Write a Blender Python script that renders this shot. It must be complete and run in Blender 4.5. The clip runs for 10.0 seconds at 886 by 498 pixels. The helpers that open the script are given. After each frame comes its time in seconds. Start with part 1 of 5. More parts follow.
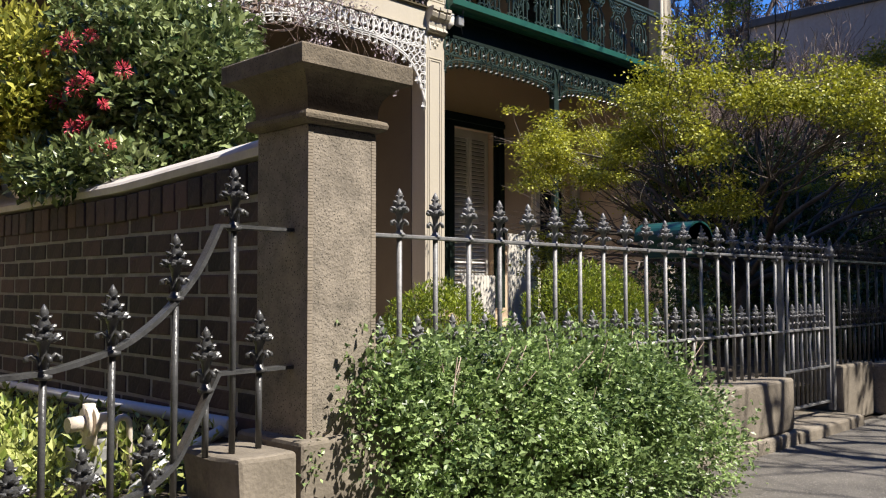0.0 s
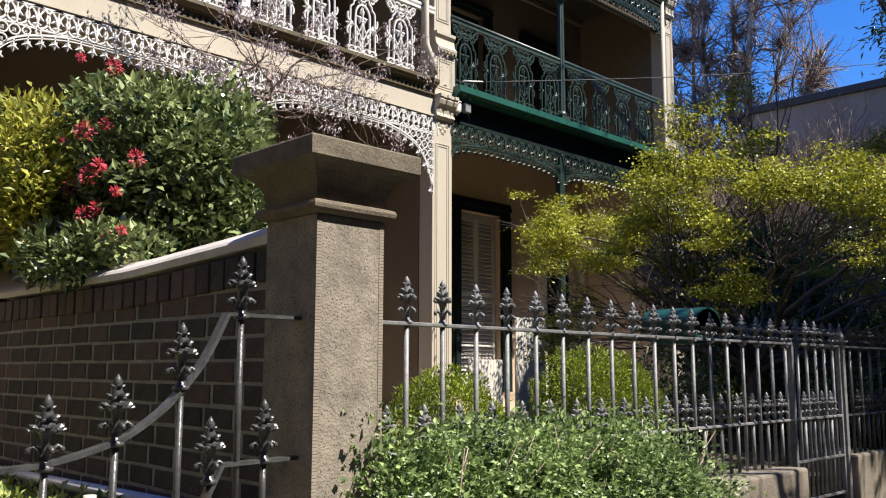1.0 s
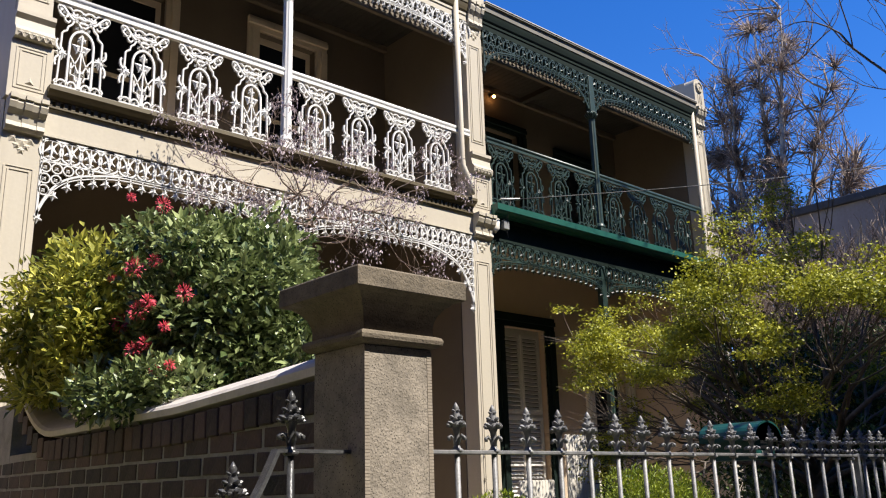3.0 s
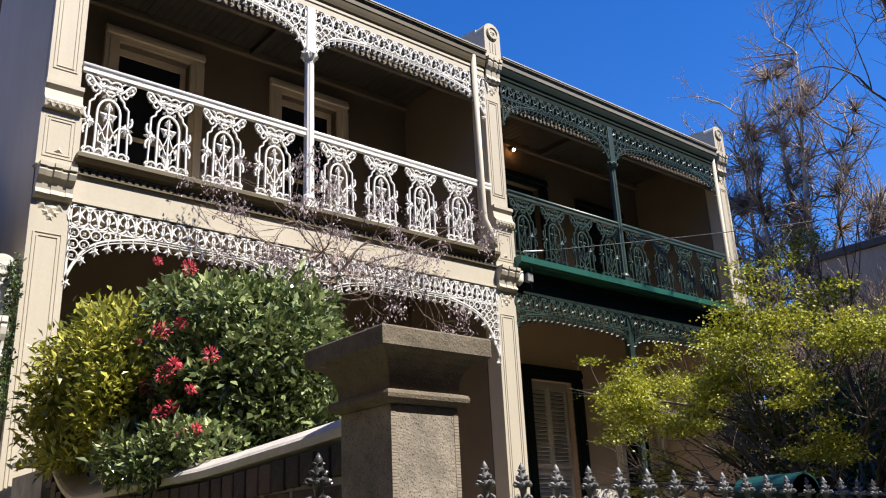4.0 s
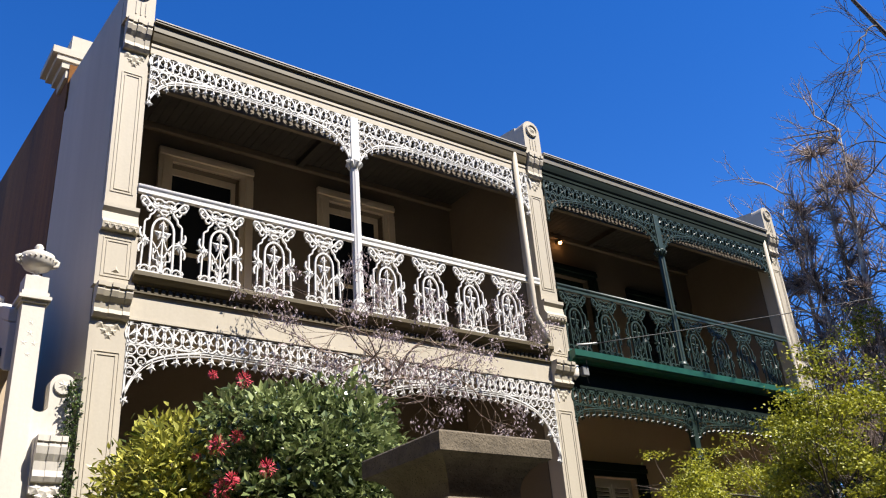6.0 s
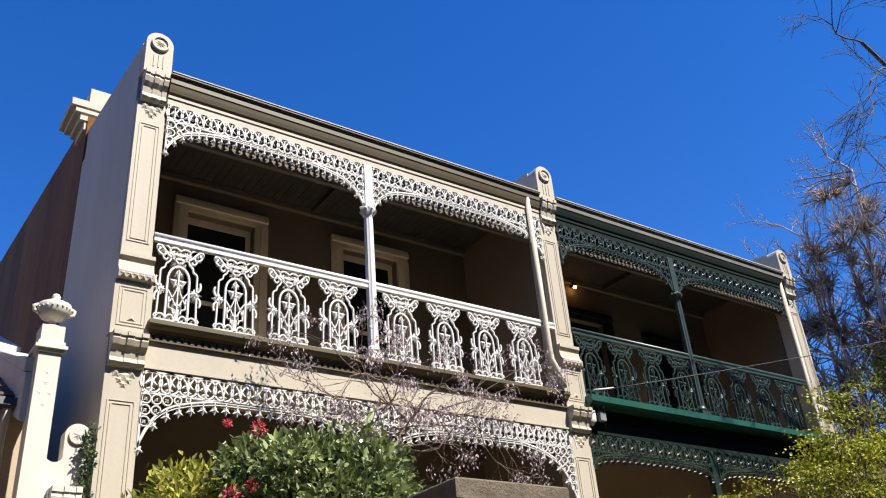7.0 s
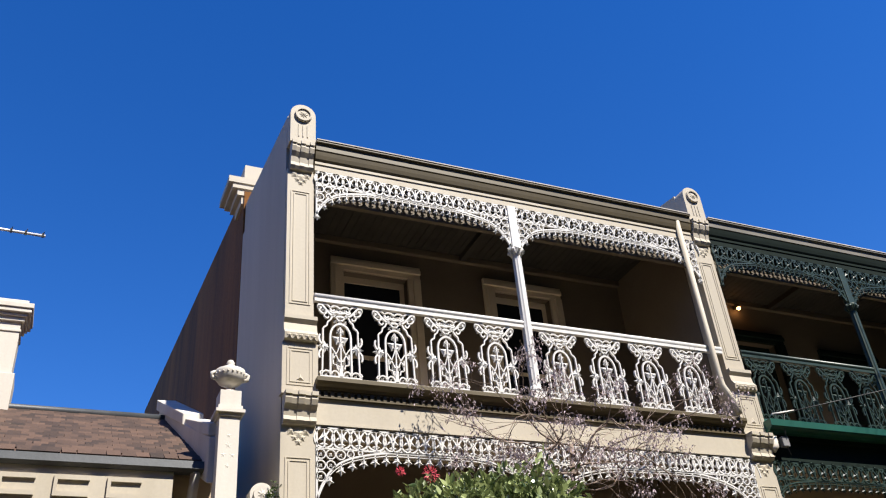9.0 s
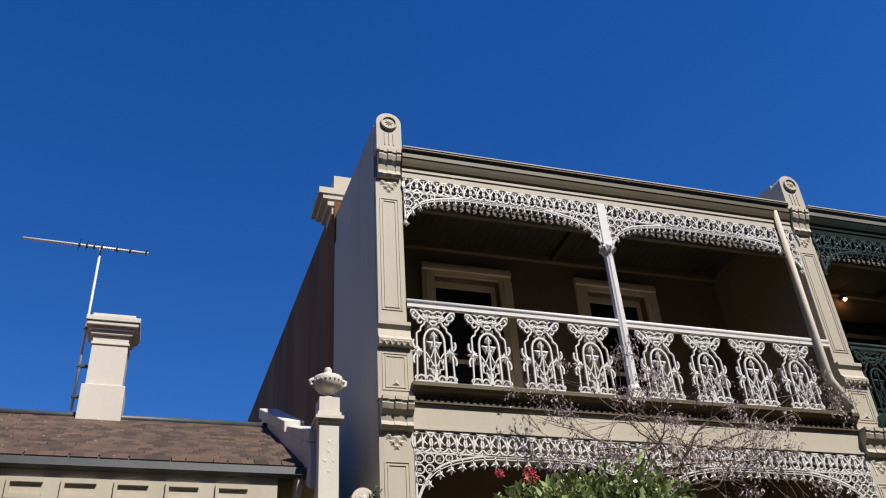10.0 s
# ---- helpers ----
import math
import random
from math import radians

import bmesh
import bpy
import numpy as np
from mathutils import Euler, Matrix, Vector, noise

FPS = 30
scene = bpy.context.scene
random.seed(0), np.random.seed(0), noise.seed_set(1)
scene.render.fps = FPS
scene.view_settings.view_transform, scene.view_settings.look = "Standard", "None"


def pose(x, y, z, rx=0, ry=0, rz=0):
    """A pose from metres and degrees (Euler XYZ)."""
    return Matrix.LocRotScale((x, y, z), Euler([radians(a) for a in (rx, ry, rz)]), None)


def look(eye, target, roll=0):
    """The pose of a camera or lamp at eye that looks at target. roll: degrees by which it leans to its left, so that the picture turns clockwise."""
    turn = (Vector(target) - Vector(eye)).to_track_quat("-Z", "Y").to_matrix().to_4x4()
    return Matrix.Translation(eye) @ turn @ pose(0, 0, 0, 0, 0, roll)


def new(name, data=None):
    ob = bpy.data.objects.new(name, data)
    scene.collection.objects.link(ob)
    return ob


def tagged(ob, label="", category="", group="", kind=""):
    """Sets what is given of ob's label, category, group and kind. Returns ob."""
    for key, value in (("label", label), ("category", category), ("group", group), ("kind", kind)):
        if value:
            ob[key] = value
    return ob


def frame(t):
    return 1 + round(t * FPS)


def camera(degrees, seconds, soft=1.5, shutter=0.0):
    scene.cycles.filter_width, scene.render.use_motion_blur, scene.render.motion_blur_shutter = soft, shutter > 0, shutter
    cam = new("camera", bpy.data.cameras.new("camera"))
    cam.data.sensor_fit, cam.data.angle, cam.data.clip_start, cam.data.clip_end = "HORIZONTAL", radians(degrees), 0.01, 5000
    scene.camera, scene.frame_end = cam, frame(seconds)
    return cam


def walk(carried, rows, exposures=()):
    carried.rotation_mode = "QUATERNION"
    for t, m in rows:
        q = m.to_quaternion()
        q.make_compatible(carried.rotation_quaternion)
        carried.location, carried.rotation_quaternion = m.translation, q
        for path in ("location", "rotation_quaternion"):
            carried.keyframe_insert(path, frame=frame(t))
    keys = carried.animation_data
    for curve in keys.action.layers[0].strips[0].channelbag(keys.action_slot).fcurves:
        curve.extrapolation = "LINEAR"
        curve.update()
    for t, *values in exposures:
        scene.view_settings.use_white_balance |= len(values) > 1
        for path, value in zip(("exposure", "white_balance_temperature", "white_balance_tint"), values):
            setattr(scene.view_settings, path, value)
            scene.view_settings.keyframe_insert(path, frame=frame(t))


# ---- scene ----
cam = camera(53.74, 10.0, soft=1.15)

# seconds, eye x y z, yaw, pitch, lean
PATH = [
    (0, -7.463, -7.467, 1.058, -45.22, 2.58, -0.06),
    (0.5, -7.468, -7.466, 1.073, -44.74, 4.9, 0.05),
    (1, -7.467, -7.468, 1.084, -44.77, 7.9, 0.13),
    (1.5, -7.467, -7.464, 1.09, -44.65, 9.96, -0.02),
    (2, -7.472, -7.461, 1.102, -43.89, 11.52, -0.42),
    (2.5, -7.476, -7.46, 1.112, -42.98, 13.42, -1.03),
    (3, -7.48, -7.455, 1.126, -42.16, 15.45, -1.7),
    (4.5, -7.483, -7.463, 1.144, -39.8, 20.79, -3.42),
    (5, -7.481, -7.462, 1.151, -38.79, 22.71, -4.25),
    (5.5, -7.484, -7.462, 1.158, -38.0, 24.19, -4.6),
    (7, -7.486, -7.463, 1.156, -36.9, 28.59, -4.99),
    (7.5, -7.491, -7.466, 1.148, -35.38, 30.3, -5.25),
    (8, -7.498, -7.468, 1.136, -32.42, 31.39, -5.23),
    (8.5, -7.495, -7.461, 1.129, -28.88, 31.96, -5.24),
    (9, -7.489, -7.451, 1.125, -25.96, 32.29, -5.38),
    (9.5, -7.489, -7.443, 1.12, -22.32, 32.7, -4.84),
    (10, -7.486, -7.434, 1.119, -19.06, 33.03, -4.04),
]


def eye_pose(x, y, z, yaw, pitch, lean):
    a, b = radians(yaw), radians(pitch)
    ahead = Vector((-math.sin(a) * math.cos(b), math.cos(a) * math.cos(b), math.sin(b)))
    return look((x, y, z), Vector((x, y, z)) + ahead, lean)


walk(cam, [(r[0], eye_pose(*r[1:])) for r in PATH],
     exposures=[(0.0, 1.02), (3.0, 0.97), (5.5, 0.95), (7.5, 0.95), (9.0, 0.83), (9.5, 0.83), (10.0, 0.36)])

# ---- light ----
world = bpy.data.worlds.new("world")
scene.world = world
world.use_nodes = True
SUN_UP, SUN_SIDE = radians(54), radians(24)
sky = world.node_tree.nodes.new("ShaderNodeTexSky")
sky.sky_type = "NISHITA"
sky.sun_disc = False
sky.sun_elevation = SUN_UP
sky.sun_rotation = math.pi - SUN_SIDE
sky.air_density, sky.dust_density, sky.ozone_density = 1.0, 0.0, 6.0
deep = world.node_tree.nodes.new("ShaderNodeHueSaturation")
deep.inputs["Hue"].default_value, deep.inputs["Saturation"].default_value = 0.514, 1.28
world.node_tree.links.new(sky.outputs[0], deep.inputs["Color"])
world.node_tree.links.new(deep.outputs[0], world.node_tree.nodes["Background"].inputs[0])
world.node_tree.nodes["Background"].inputs[1].default_value = 0.104
sun = new("sun", bpy.data.lights.new("sun", "SUN"))
sun.data.energy, sun.data.angle, sun.data.color = 5.0, radians(0.5), (1.0, 0.94, 0.84)
to_sun = Vector((math.sin(SUN_SIDE) * math.cos(SUN_UP), -math.cos(SUN_SIDE) * math.cos(SUN_UP), math.sin(SUN_UP)))
sun.matrix_world = look(to_sun * 50, (0, 0, 0))


# ---- materials ----
def mat(name, low, high, rough=0.6, metal=0.0, scale=6.0, fine=60.0, bump=0.15, spread=0.5, island=0.0, per_object=0.0, speck=None, streak=False, translucent=0.0):
    """A two-scale procedural surface: colour between low and high by coarse and fine noise, with relief."""
    m = bpy.data.materials.new(name)
    m.use_nodes = True
    nt = m.node_tree
    n, k = nt.nodes, nt.links
    b = n["Principled BSDF"]
    tc = n.new("ShaderNodeTexCoord")
    src = tc.outputs["Object"]
    if streak:
        mp = n.new("ShaderNodeMapping")
        mp.inputs["Scale"].default_value = (1, 1, 0.12)
        k.new(src, mp.inputs[0])
        coarse_src = mp.outputs[0]
    else:
        coarse_src = src
    a = n.new("ShaderNodeTexNoise")
    a.inputs["Scale"].default_value, a.inputs["Detail"].default_value, a.inputs["Roughness"].default_value = scale, 6, 0.65
    k.new(coarse_src, a.inputs["Vector"])
    f = n.new("ShaderNodeTexNoise")
    f.inputs["Scale"].default_value, f.inputs["Detail"].default_value = fine, 3
    k.new(src, f.inputs["Vector"])
    mix = n.new("ShaderNodeMath")
    mix.operation = "MULTIPLY_ADD"
    k.new(f.outputs["Fac"], mix.inputs[0])
    mix.inputs[1].default_value = 0.35
    k.new(a.outputs["Fac"], mix.inputs[2])
    last = mix.outputs[0]
    for amount, node, out in ((island, "ShaderNodeNewGeometry", "Random Per Island"), (per_object, "ShaderNodeObjectInfo", "Random")):
        if amount:
            r = n.new(node)
            ad = n.new("ShaderNodeMath")
            ad.operation = "MULTIPLY_ADD"
            k.new(r.outputs[out], ad.inputs[0])
            ad.inputs[1].default_value = amount
            k.new(last, ad.inputs[2])
            sb = n.new("ShaderNodeMath")
            sb.operation = "SUBTRACT"
            k.new(ad.outputs[0], sb.inputs[0])
            sb.inputs[1].default_value = amount / 2
            last = sb.outputs[0]
    mr = n.new("ShaderNodeMapRange")
    mr.inputs["From Min"].default_value, mr.inputs["From Max"].default_value = 0.675 - spread / 2, 0.675 + spread / 2
    k.new(last, mr.inputs["Value"])
    ramp = n.new("ShaderNodeMix")
    ramp.data_type = "RGBA"
    k.new(mr.outputs[0], ramp.inputs["Factor"])
    ramp.inputs["A"].default_value, ramp.inputs["B"].default_value = (*low, 1), (*high, 1)
    colour = ramp.outputs["Result"]
    if speck:
        v = n.new("ShaderNodeTexVoronoi")
        v.inputs["Scale"].default_value = speck[0]
        k.new(src, v.inputs["Vector"])
        lt = n.new("ShaderNodeMath")
        lt.operation = "LESS_THAN"
        k.new(v.outputs["Distance"], lt.inputs[0])
        lt.inputs[1].default_value = speck[1]
        mx = n.new("ShaderNodeMix")
        mx.data_type = "RGBA"
        k.new(lt.outputs[0], mx.inputs["Factor"])
        k.new(colour, mx.inputs["A"])
        mx.inputs["B"].default_value = (*speck[2], 1)
        colour = mx.outputs["Result"]
    k.new(colour, b.inputs["Base Color"])
    b.inputs["Roughness"].default_value, b.inputs["Metallic"].default_value = rough, metal
    if bump:
        bp = n.new("ShaderNodeBump")
        bp.inputs["Strength"].default_value, bp.inputs["Distance"].default_value = bump, 0.01
        k.new(mix.outputs[0], bp.inputs["Height"])
        k.new(bp.outputs[0], b.inputs["Normal"])
    if translucent:
        tr = n.new("ShaderNodeBsdfTranslucent")
        k.new(colour, tr.inputs["Color"])
        ms = n.new("ShaderNodeMixShader")
        ms.inputs[0].default_value = translucent
        k.new(b.outputs[0], ms.inputs[1])
        k.new(tr.outputs[0], ms.inputs[2])
        k.new(ms.outputs[0], n["Material Output"].inputs["Surface"])
    return m


CREAM = mat("cream_render_paint", (0.40, 0.35, 0.27), (0.54, 0.485, 0.39), 0.65, scale=2.2, fine=40, bump=0.12, spread=0.8, streak=True)
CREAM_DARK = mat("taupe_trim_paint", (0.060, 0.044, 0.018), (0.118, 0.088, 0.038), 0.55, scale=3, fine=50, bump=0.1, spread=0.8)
# Taupe walls, coloured darker than their paint to deepen the verandah's shade.
WALL_TAUPE = mat("shade_darkened_taupe_render", (0.115, 0.09, 0.062), (0.165, 0.13, 0.09), 0.7, scale=2, fine=30, bump=0.1, spread=0.9)
WALL_PALE = mat("beige_wall_render", (0.44, 0.34, 0.24), (0.54, 0.43, 0.31), 0.7, scale=2, fine=30, bump=0.1, spread=0.9)
WHITE_IRON = mat("white_painted_iron", (0.60, 0.585, 0.565), (0.74, 0.725, 0.705), 0.45, scale=5, fine=80, bump=0.15, spread=0.9)
GREEN_IRON = mat("dark_green_painted_iron", (0.014, 0.029, 0.023), (0.034, 0.062, 0.050), 0.42, scale=6, fine=80, bump=0.15, spread=0.8)
GREEN_PAINT = mat("emerald_paint", (0.008, 0.066, 0.047), (0.017, 0.108, 0.078), 0.4, scale=3, fine=60, bump=0.05, spread=0.8)
# Dark trim paint; also the near-black tone for unlit room backs and side fence.
BLACK_GREEN = mat("black_green_trim_and_shade", (0.004, 0.010, 0.008), (0.010, 0.020, 0.016), 0.85, scale=3, fine=60, bump=0.05)
IRON = mat("weathered_iron", (0.06, 0.06, 0.062), (0.32, 0.315, 0.315), 0.5, 0.1, scale=14, fine=120, bump=0.35, spread=0.7, per_object=0.2)
# Real black paint on the left fence; on the far fence it stands for shade.
IRON_BLACK = mat("black_iron_paint_and_shade", (0.012, 0.012, 0.013), (0.10, 0.10, 0.10), 0.30, 0.0, scale=16, fine=120, bump=0.4, spread=0.75)
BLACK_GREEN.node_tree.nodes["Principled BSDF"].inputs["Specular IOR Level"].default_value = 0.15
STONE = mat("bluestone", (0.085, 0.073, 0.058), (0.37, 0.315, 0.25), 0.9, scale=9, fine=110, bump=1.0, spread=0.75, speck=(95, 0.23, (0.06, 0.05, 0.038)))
# Darker version of the pillar stone for its moulding, cove and cap.
STONE_CAP = mat("darker_bluestone", (0.052, 0.042, 0.030), (0.235, 0.19, 0.135), 0.9, scale=9, fine=110, bump=1.0, spread=0.75, speck=(95, 0.2, (0.05, 0.042, 0.032)))
STONE_TOOLED = mat("tooled_bluestone_margin", (0.20, 0.165, 0.125), (0.33, 0.28, 0.22), 0.85, scale=12, fine=90, bump=0.4, spread=0.6)
STONE_PALE = mat("weathered_plinth_stone", (0.10, 0.083, 0.063), (0.27, 0.23, 0.18), 0.9, scale=4, fine=70, bump=0.7, spread=0.6)
BRICK = mat("old_red_brown_brick", (0.013, 0.013, 0.015), (0.088, 0.054, 0.048), 0.9, scale=7, fine=60, bump=1.0, spread=0.8, per_object=0.75, speck=(16, 0.10, (0.24, 0.23, 0.22)))
MORTAR = mat("grey_mortar", (0.14, 0.132, 0.122), (0.30, 0.285, 0.265), 0.95, scale=8, fine=90, bump=0.6)
COPING = mat("cement_coping", (0.40, 0.36, 0.32), (0.62, 0.57, 0.52), 0.85, scale=4, fine=60, bump=0.4)
WHITE_RENDER = mat("white_render", (0.52, 0.475, 0.41), (0.70, 0.66, 0.59), 0.7, scale=3, fine=40, bump=0.2, spread=0.7, streak=True)
SLATE = mat("brown_slate", (0.030, 0.018, 0.012), (0.115, 0.066, 0.043), 0.75, scale=4, fine=50, bump=0.5, per_object=0.8, spread=0.9, speck=(9, 0.10, (0.36, 0.33, 0.22)))
SLATE_REST = mat("brown_slate_rest", (0.030, 0.018, 0.012), (0.115, 0.066, 0.043), 0.75, scale=4, fine=50, bump=0.5, island=0.8, spread=0.9, speck=(9, 0.10, (0.36, 0.33, 0.22)))
ASPHALT = mat("asphalt_pavement", (0.05, 0.045, 0.039), (0.145, 0.13, 0.112), 0.9, scale=2.2, fine=110, bump=1.0, spread=0.55, speck=(75, 0.22, (0.26, 0.235, 0.205)))
SOIL = mat("garden_soil", (0.03, 0.022, 0.015), (0.09, 0.07, 0.05), 1.0, scale=5, fine=60, bump=1.0)
# Floor made pale so that it throws light up onto the window frames.
FLOOR_BOARDS = mat("pale_bounce_floor", (0.38, 0.31, 0.23), (0.52, 0.44, 0.34), 0.7, scale=3, fine=40, bump=0.2)
GUTTER = mat("grey_gutter_metal", (0.03, 0.034, 0.04), (0.07, 0.076, 0.085), 0.5, 0.1, scale=4, fine=60, bump=0.1)
ROOF_METAL = mat("dull_roof_sheet", (0.12, 0.11, 0.09), (0.22, 0.20, 0.165), 0.6, 0.2, scale=2, fine=40, bump=0.15)
# Ceiling boards coloured near black to carry the shade under the roof.
SOFFIT = mat("shade_darkened_soffit_boards", (0.022, 0.019, 0.015), (0.048, 0.042, 0.034), 0.75, scale=3, fine=40, bump=0.2)
LEAF_HEDGE = mat("hedge_leaf", (0.022, 0.055, 0.016), (0.46, 0.60, 0.23), 0.40, scale=3, fine=20, bump=0, island=0.9, spread=1.0, translucent=0.3)
LEAF_DARK = mat("dark_glossy_leaf", (0.015, 0.036, 0.010), (0.13, 0.18, 0.055), 0.22, scale=3, fine=20, bump=0, island=0.9, spread=1.0, translucent=0.15)
LEAF_GLOSSY = mat("glossy_shrub_leaf", (0.024, 0.052, 0.015), (0.37, 0.43, 0.18), 0.22, scale=3, fine=20, bump=0, island=0.9, spread=1.0, translucent=0.15)
SIDE_BRICK = mat("rusty_side_brick", (0.012, 0.006, 0.002), (0.27, 0.105, 0.018), 0.95, scale=1.3, fine=30, bump=0.8, spread=0.6, streak=True)
LEAF_YELLOW = mat("yellow_green_leaf", (0.055, 0.085, 0.012), (0.70, 0.66, 0.13), 0.34, scale=3, fine=20, bump=0, island=0.9, spread=1.0, translucent=0.3)
LEAF_MAPLE = mat("young_maple_leaf", (0.065, 0.095, 0.008), (0.58, 0.56, 0.05), 0.5, scale=1.6, fine=10, bump=0, island=0.55, spread=0.8, translucent=0.28)
LEAF_BALL = mat("clipped_shrub_leaf", (0.05, 0.095, 0.010), (0.40, 0.46, 0.04), 0.5, scale=3, fine=20, bump=0, island=0.9, spread=1.0, translucent=0.3)
LEAF_COVER = mat("ground_cover_leaf", (0.13, 0.19, 0.02), (0.60, 0.62, 0.22), 0.4, scale=3, fine=20, bump=0, island=0.9, spread=1.0, translucent=0.25)
PETAL = mat("pink_red_petal", (0.42, 0.02, 0.045), (0.80, 0.13, 0.16), 0.5, scale=8, fine=40, bump=0, island=0.6, translucent=0.2)
PETAL_WHITE = mat("white_petal", (0.75, 0.75, 0.78), (0.9, 0.9, 0.9), 0.5, scale=8, fine=40, bump=0)
WISTERIA = mat("wisteria_bloom", (0.30, 0.24, 0.25), (0.60, 0.50, 0.52), 0.7, scale=8, fine=40, bump=0, island=0.7, translucent=0.2)
BARK = mat("grey_brown_bark", (0.05, 0.038, 0.03), (0.17, 0.14, 0.115), 0.9, scale=10, fine=60, bump=0.6)
BARK_PALE = mat("pale_tree_bark", (0.14, 0.118, 0.10), (0.50, 0.45, 0.40), 0.9, scale=4, fine=60, bump=0.5)
TWIG = mat("dry_twig", (0.11, 0.078, 0.060), (0.42, 0.325, 0.27), 0.9, scale=10, fine=60, bump=0.2, island=0.5)
PVC = mat("white_plastic_pipe", (0.62, 0.62, 0.64), (0.80, 0.80, 0.82), 0.4, scale=5, fine=60, bump=0.05)
METER = mat("cream_meter_body", (0.52, 0.44, 0.36), (0.74, 0.66, 0.56), 0.5, scale=8, fine=60, bump=0.2)
METER_GREY = mat("grey_meter_body", (0.14, 0.14, 0.14), (0.30, 0.30, 0.30), 0.5, scale=8, fine=60, bump=0.2)
GLASS = mat("window_glass", (0.012, 0.014, 0.017), (0.02, 0.022, 0.026), 0.06, scale=1, fine=10, bump=0)
GLASS.node_tree.nodes["Principled BSDF"].inputs["Specular IOR Level"].default_value = 0.12
CURTAIN = mat("pale_curtain", (0.34, 0.33, 0.31), (0.5, 0.49, 0.46), 0.9, scale=6, fine=60, bump=0.2)
SHUTTER = mat("off_white_shutter", (0.52, 0.50, 0.46), (0.66, 0.64, 0.6), 0.5, scale=3, fine=60, bump=0.05)
CABLE = mat("black_cable", (0.015, 0.015, 0.017), (0.03, 0.03, 0.03), 0.6, bump=0)
GREY_WALL = mat("grey_rendered_wall", (0.26, 0.23, 0.205), (0.42, 0.38, 0.35), 0.85, scale=1.2, fine=20, bump=0.2, streak=True)
# Cream joinery lightened in colour to stand for warm light bounced off the floor.
ARCHITRAVE = mat("bounce_lightened_cream_joinery", (0.56, 0.47, 0.34), (0.70, 0.60, 0.46), 0.55, scale=3, fine=50, bump=0.08, spread=0.8)
ALUMINIUM = mat("aluminium_tube", (0.60, 0.60, 0.61), (0.78, 0.78, 0.79), 0.4, 0.25, bump=0.02)
BULB = bpy.data.materials.new("warm_bulb")
BULB.use_nodes = True
BULB.node_tree.nodes["Principled BSDF"].inputs["Emission Color"].default_value = (1.0, 0.45, 0.15, 1)
BULB.node_tree.nodes["Principled BSDF"].inputs["Emission Strength"].default_value = 14


# ---- building tools ----
def thing(name, label, category, at=(0, 0, 0), group="", kind=""):
    ob = new(name)
    ob.empty_display_size = 0.1
    ob.location = at
    bpy.context.view_layer.update()
    return tagged(ob, label, category, group, kind)


def part(name, bm, material, parent=None, label=""):
    """Links a bmesh, given in world metres, as one mesh object."""
    me = bpy.data.meshes.new(name)
    bm.to_mesh(me)
    bm.free()
    me.materials.append(material)
    return hang(name, me, parent, label)


def hang(name, me, parent=None, label="", m=None):
    ob = new(name, me)
    if parent:
        ob.parent = parent
        ob.matrix_parent_inverse = world_of(parent).inverted()
    if m:
        ob.matrix_basis = m
    return tagged(ob, label) if label else ob


def world_of(ob):
    m = ob.matrix_basis.copy()
    while ob.parent:
        m = ob.parent.matrix_basis @ ob.matrix_parent_inverse @ m
        ob = ob.parent
    return m


def alone(name, bm, material, label, category, group="", kind=""):
    return tagged(part(name, bm, material), label, category, group, kind)


def box(bm, x0, x1, y0, y1, z0, z1, bevel=0.0):
    v = [bm.verts.new((x, y, z)) for z in (z0, z1) for y in (y0, y1) for x in (x0, x1)]
    fs = [bm.faces.new([v[i] for i in q]) for q in ((0, 2, 3, 1), (4, 5, 7, 6), (0, 1, 5, 4), (2, 6, 7, 3), (0, 4, 6, 2), (1, 3, 7, 5))]
    if bevel:
        bmesh.ops.bevel(bm, geom=list({e for f in fs for e in f.edges}), offset=bevel, segments=2, affect="EDGES", profile=0.5)
    return bm


def boxes(*rows, bevel=0.0):
    bm = bmesh.new()
    for r in rows:
        box(bm, *r, bevel=bevel)
    return bm


def prism(bm, outline, axis, a, b):
    """Extrudes an outline of (u, v) along an axis: x takes (y, z), y takes (x, z), z takes (x, y)."""
    def spot(u, v, w):
        return {"x": (w, u, v), "y": (u, w, v), "z": (u, v, w)}[axis]
    lo = [bm.verts.new(spot(u, v, a)) for u, v in outline]
    hi = [bm.verts.new(spot(u, v, b)) for u, v in outline]
    n = len(outline)
    fs = [bm.faces.new(lo), bm.faces.new(hi[::-1])]
    fs += [bm.faces.new((lo[i], hi[i], hi[(i + 1) % n], lo[(i + 1) % n])) for i in range(n)]
    bmesh.ops.recalc_face_normals(bm, faces=fs)
    return bm


def tube(bm, pts, r, n=6, taper=None, cap=True):
    """A round tube along points; taper gives the end radius."""
    pts = [Vector(p) for p in pts]
    rings, side = [], None
    for i, p in enumerate(pts):
        d = (pts[min(i + 1, len(pts) - 1)] - pts[max(i - 1, 0)]).normalized()
        if side is None:
            side = d.orthogonal().normalized()
        side = (side - d * side.dot(d)).normalized()
        up = d.cross(side)
        rad = r if taper is None else r + (taper - r) * i / (len(pts) - 1)
        rings.append([bm.verts.new(p + (side * math.cos(k * math.tau / n) + up * math.sin(k * math.tau / n)) * rad) for k in range(n)])
    for a, b in zip(rings, rings[1:]):
        for k in range(n):
            bm.faces.new((a[k], a[(k + 1) % n], b[(k + 1) % n], b[k])).smooth = True
    if cap:
        bm.faces.new(rings[0][::-1])
        bm.faces.new(rings[-1])
    return bm


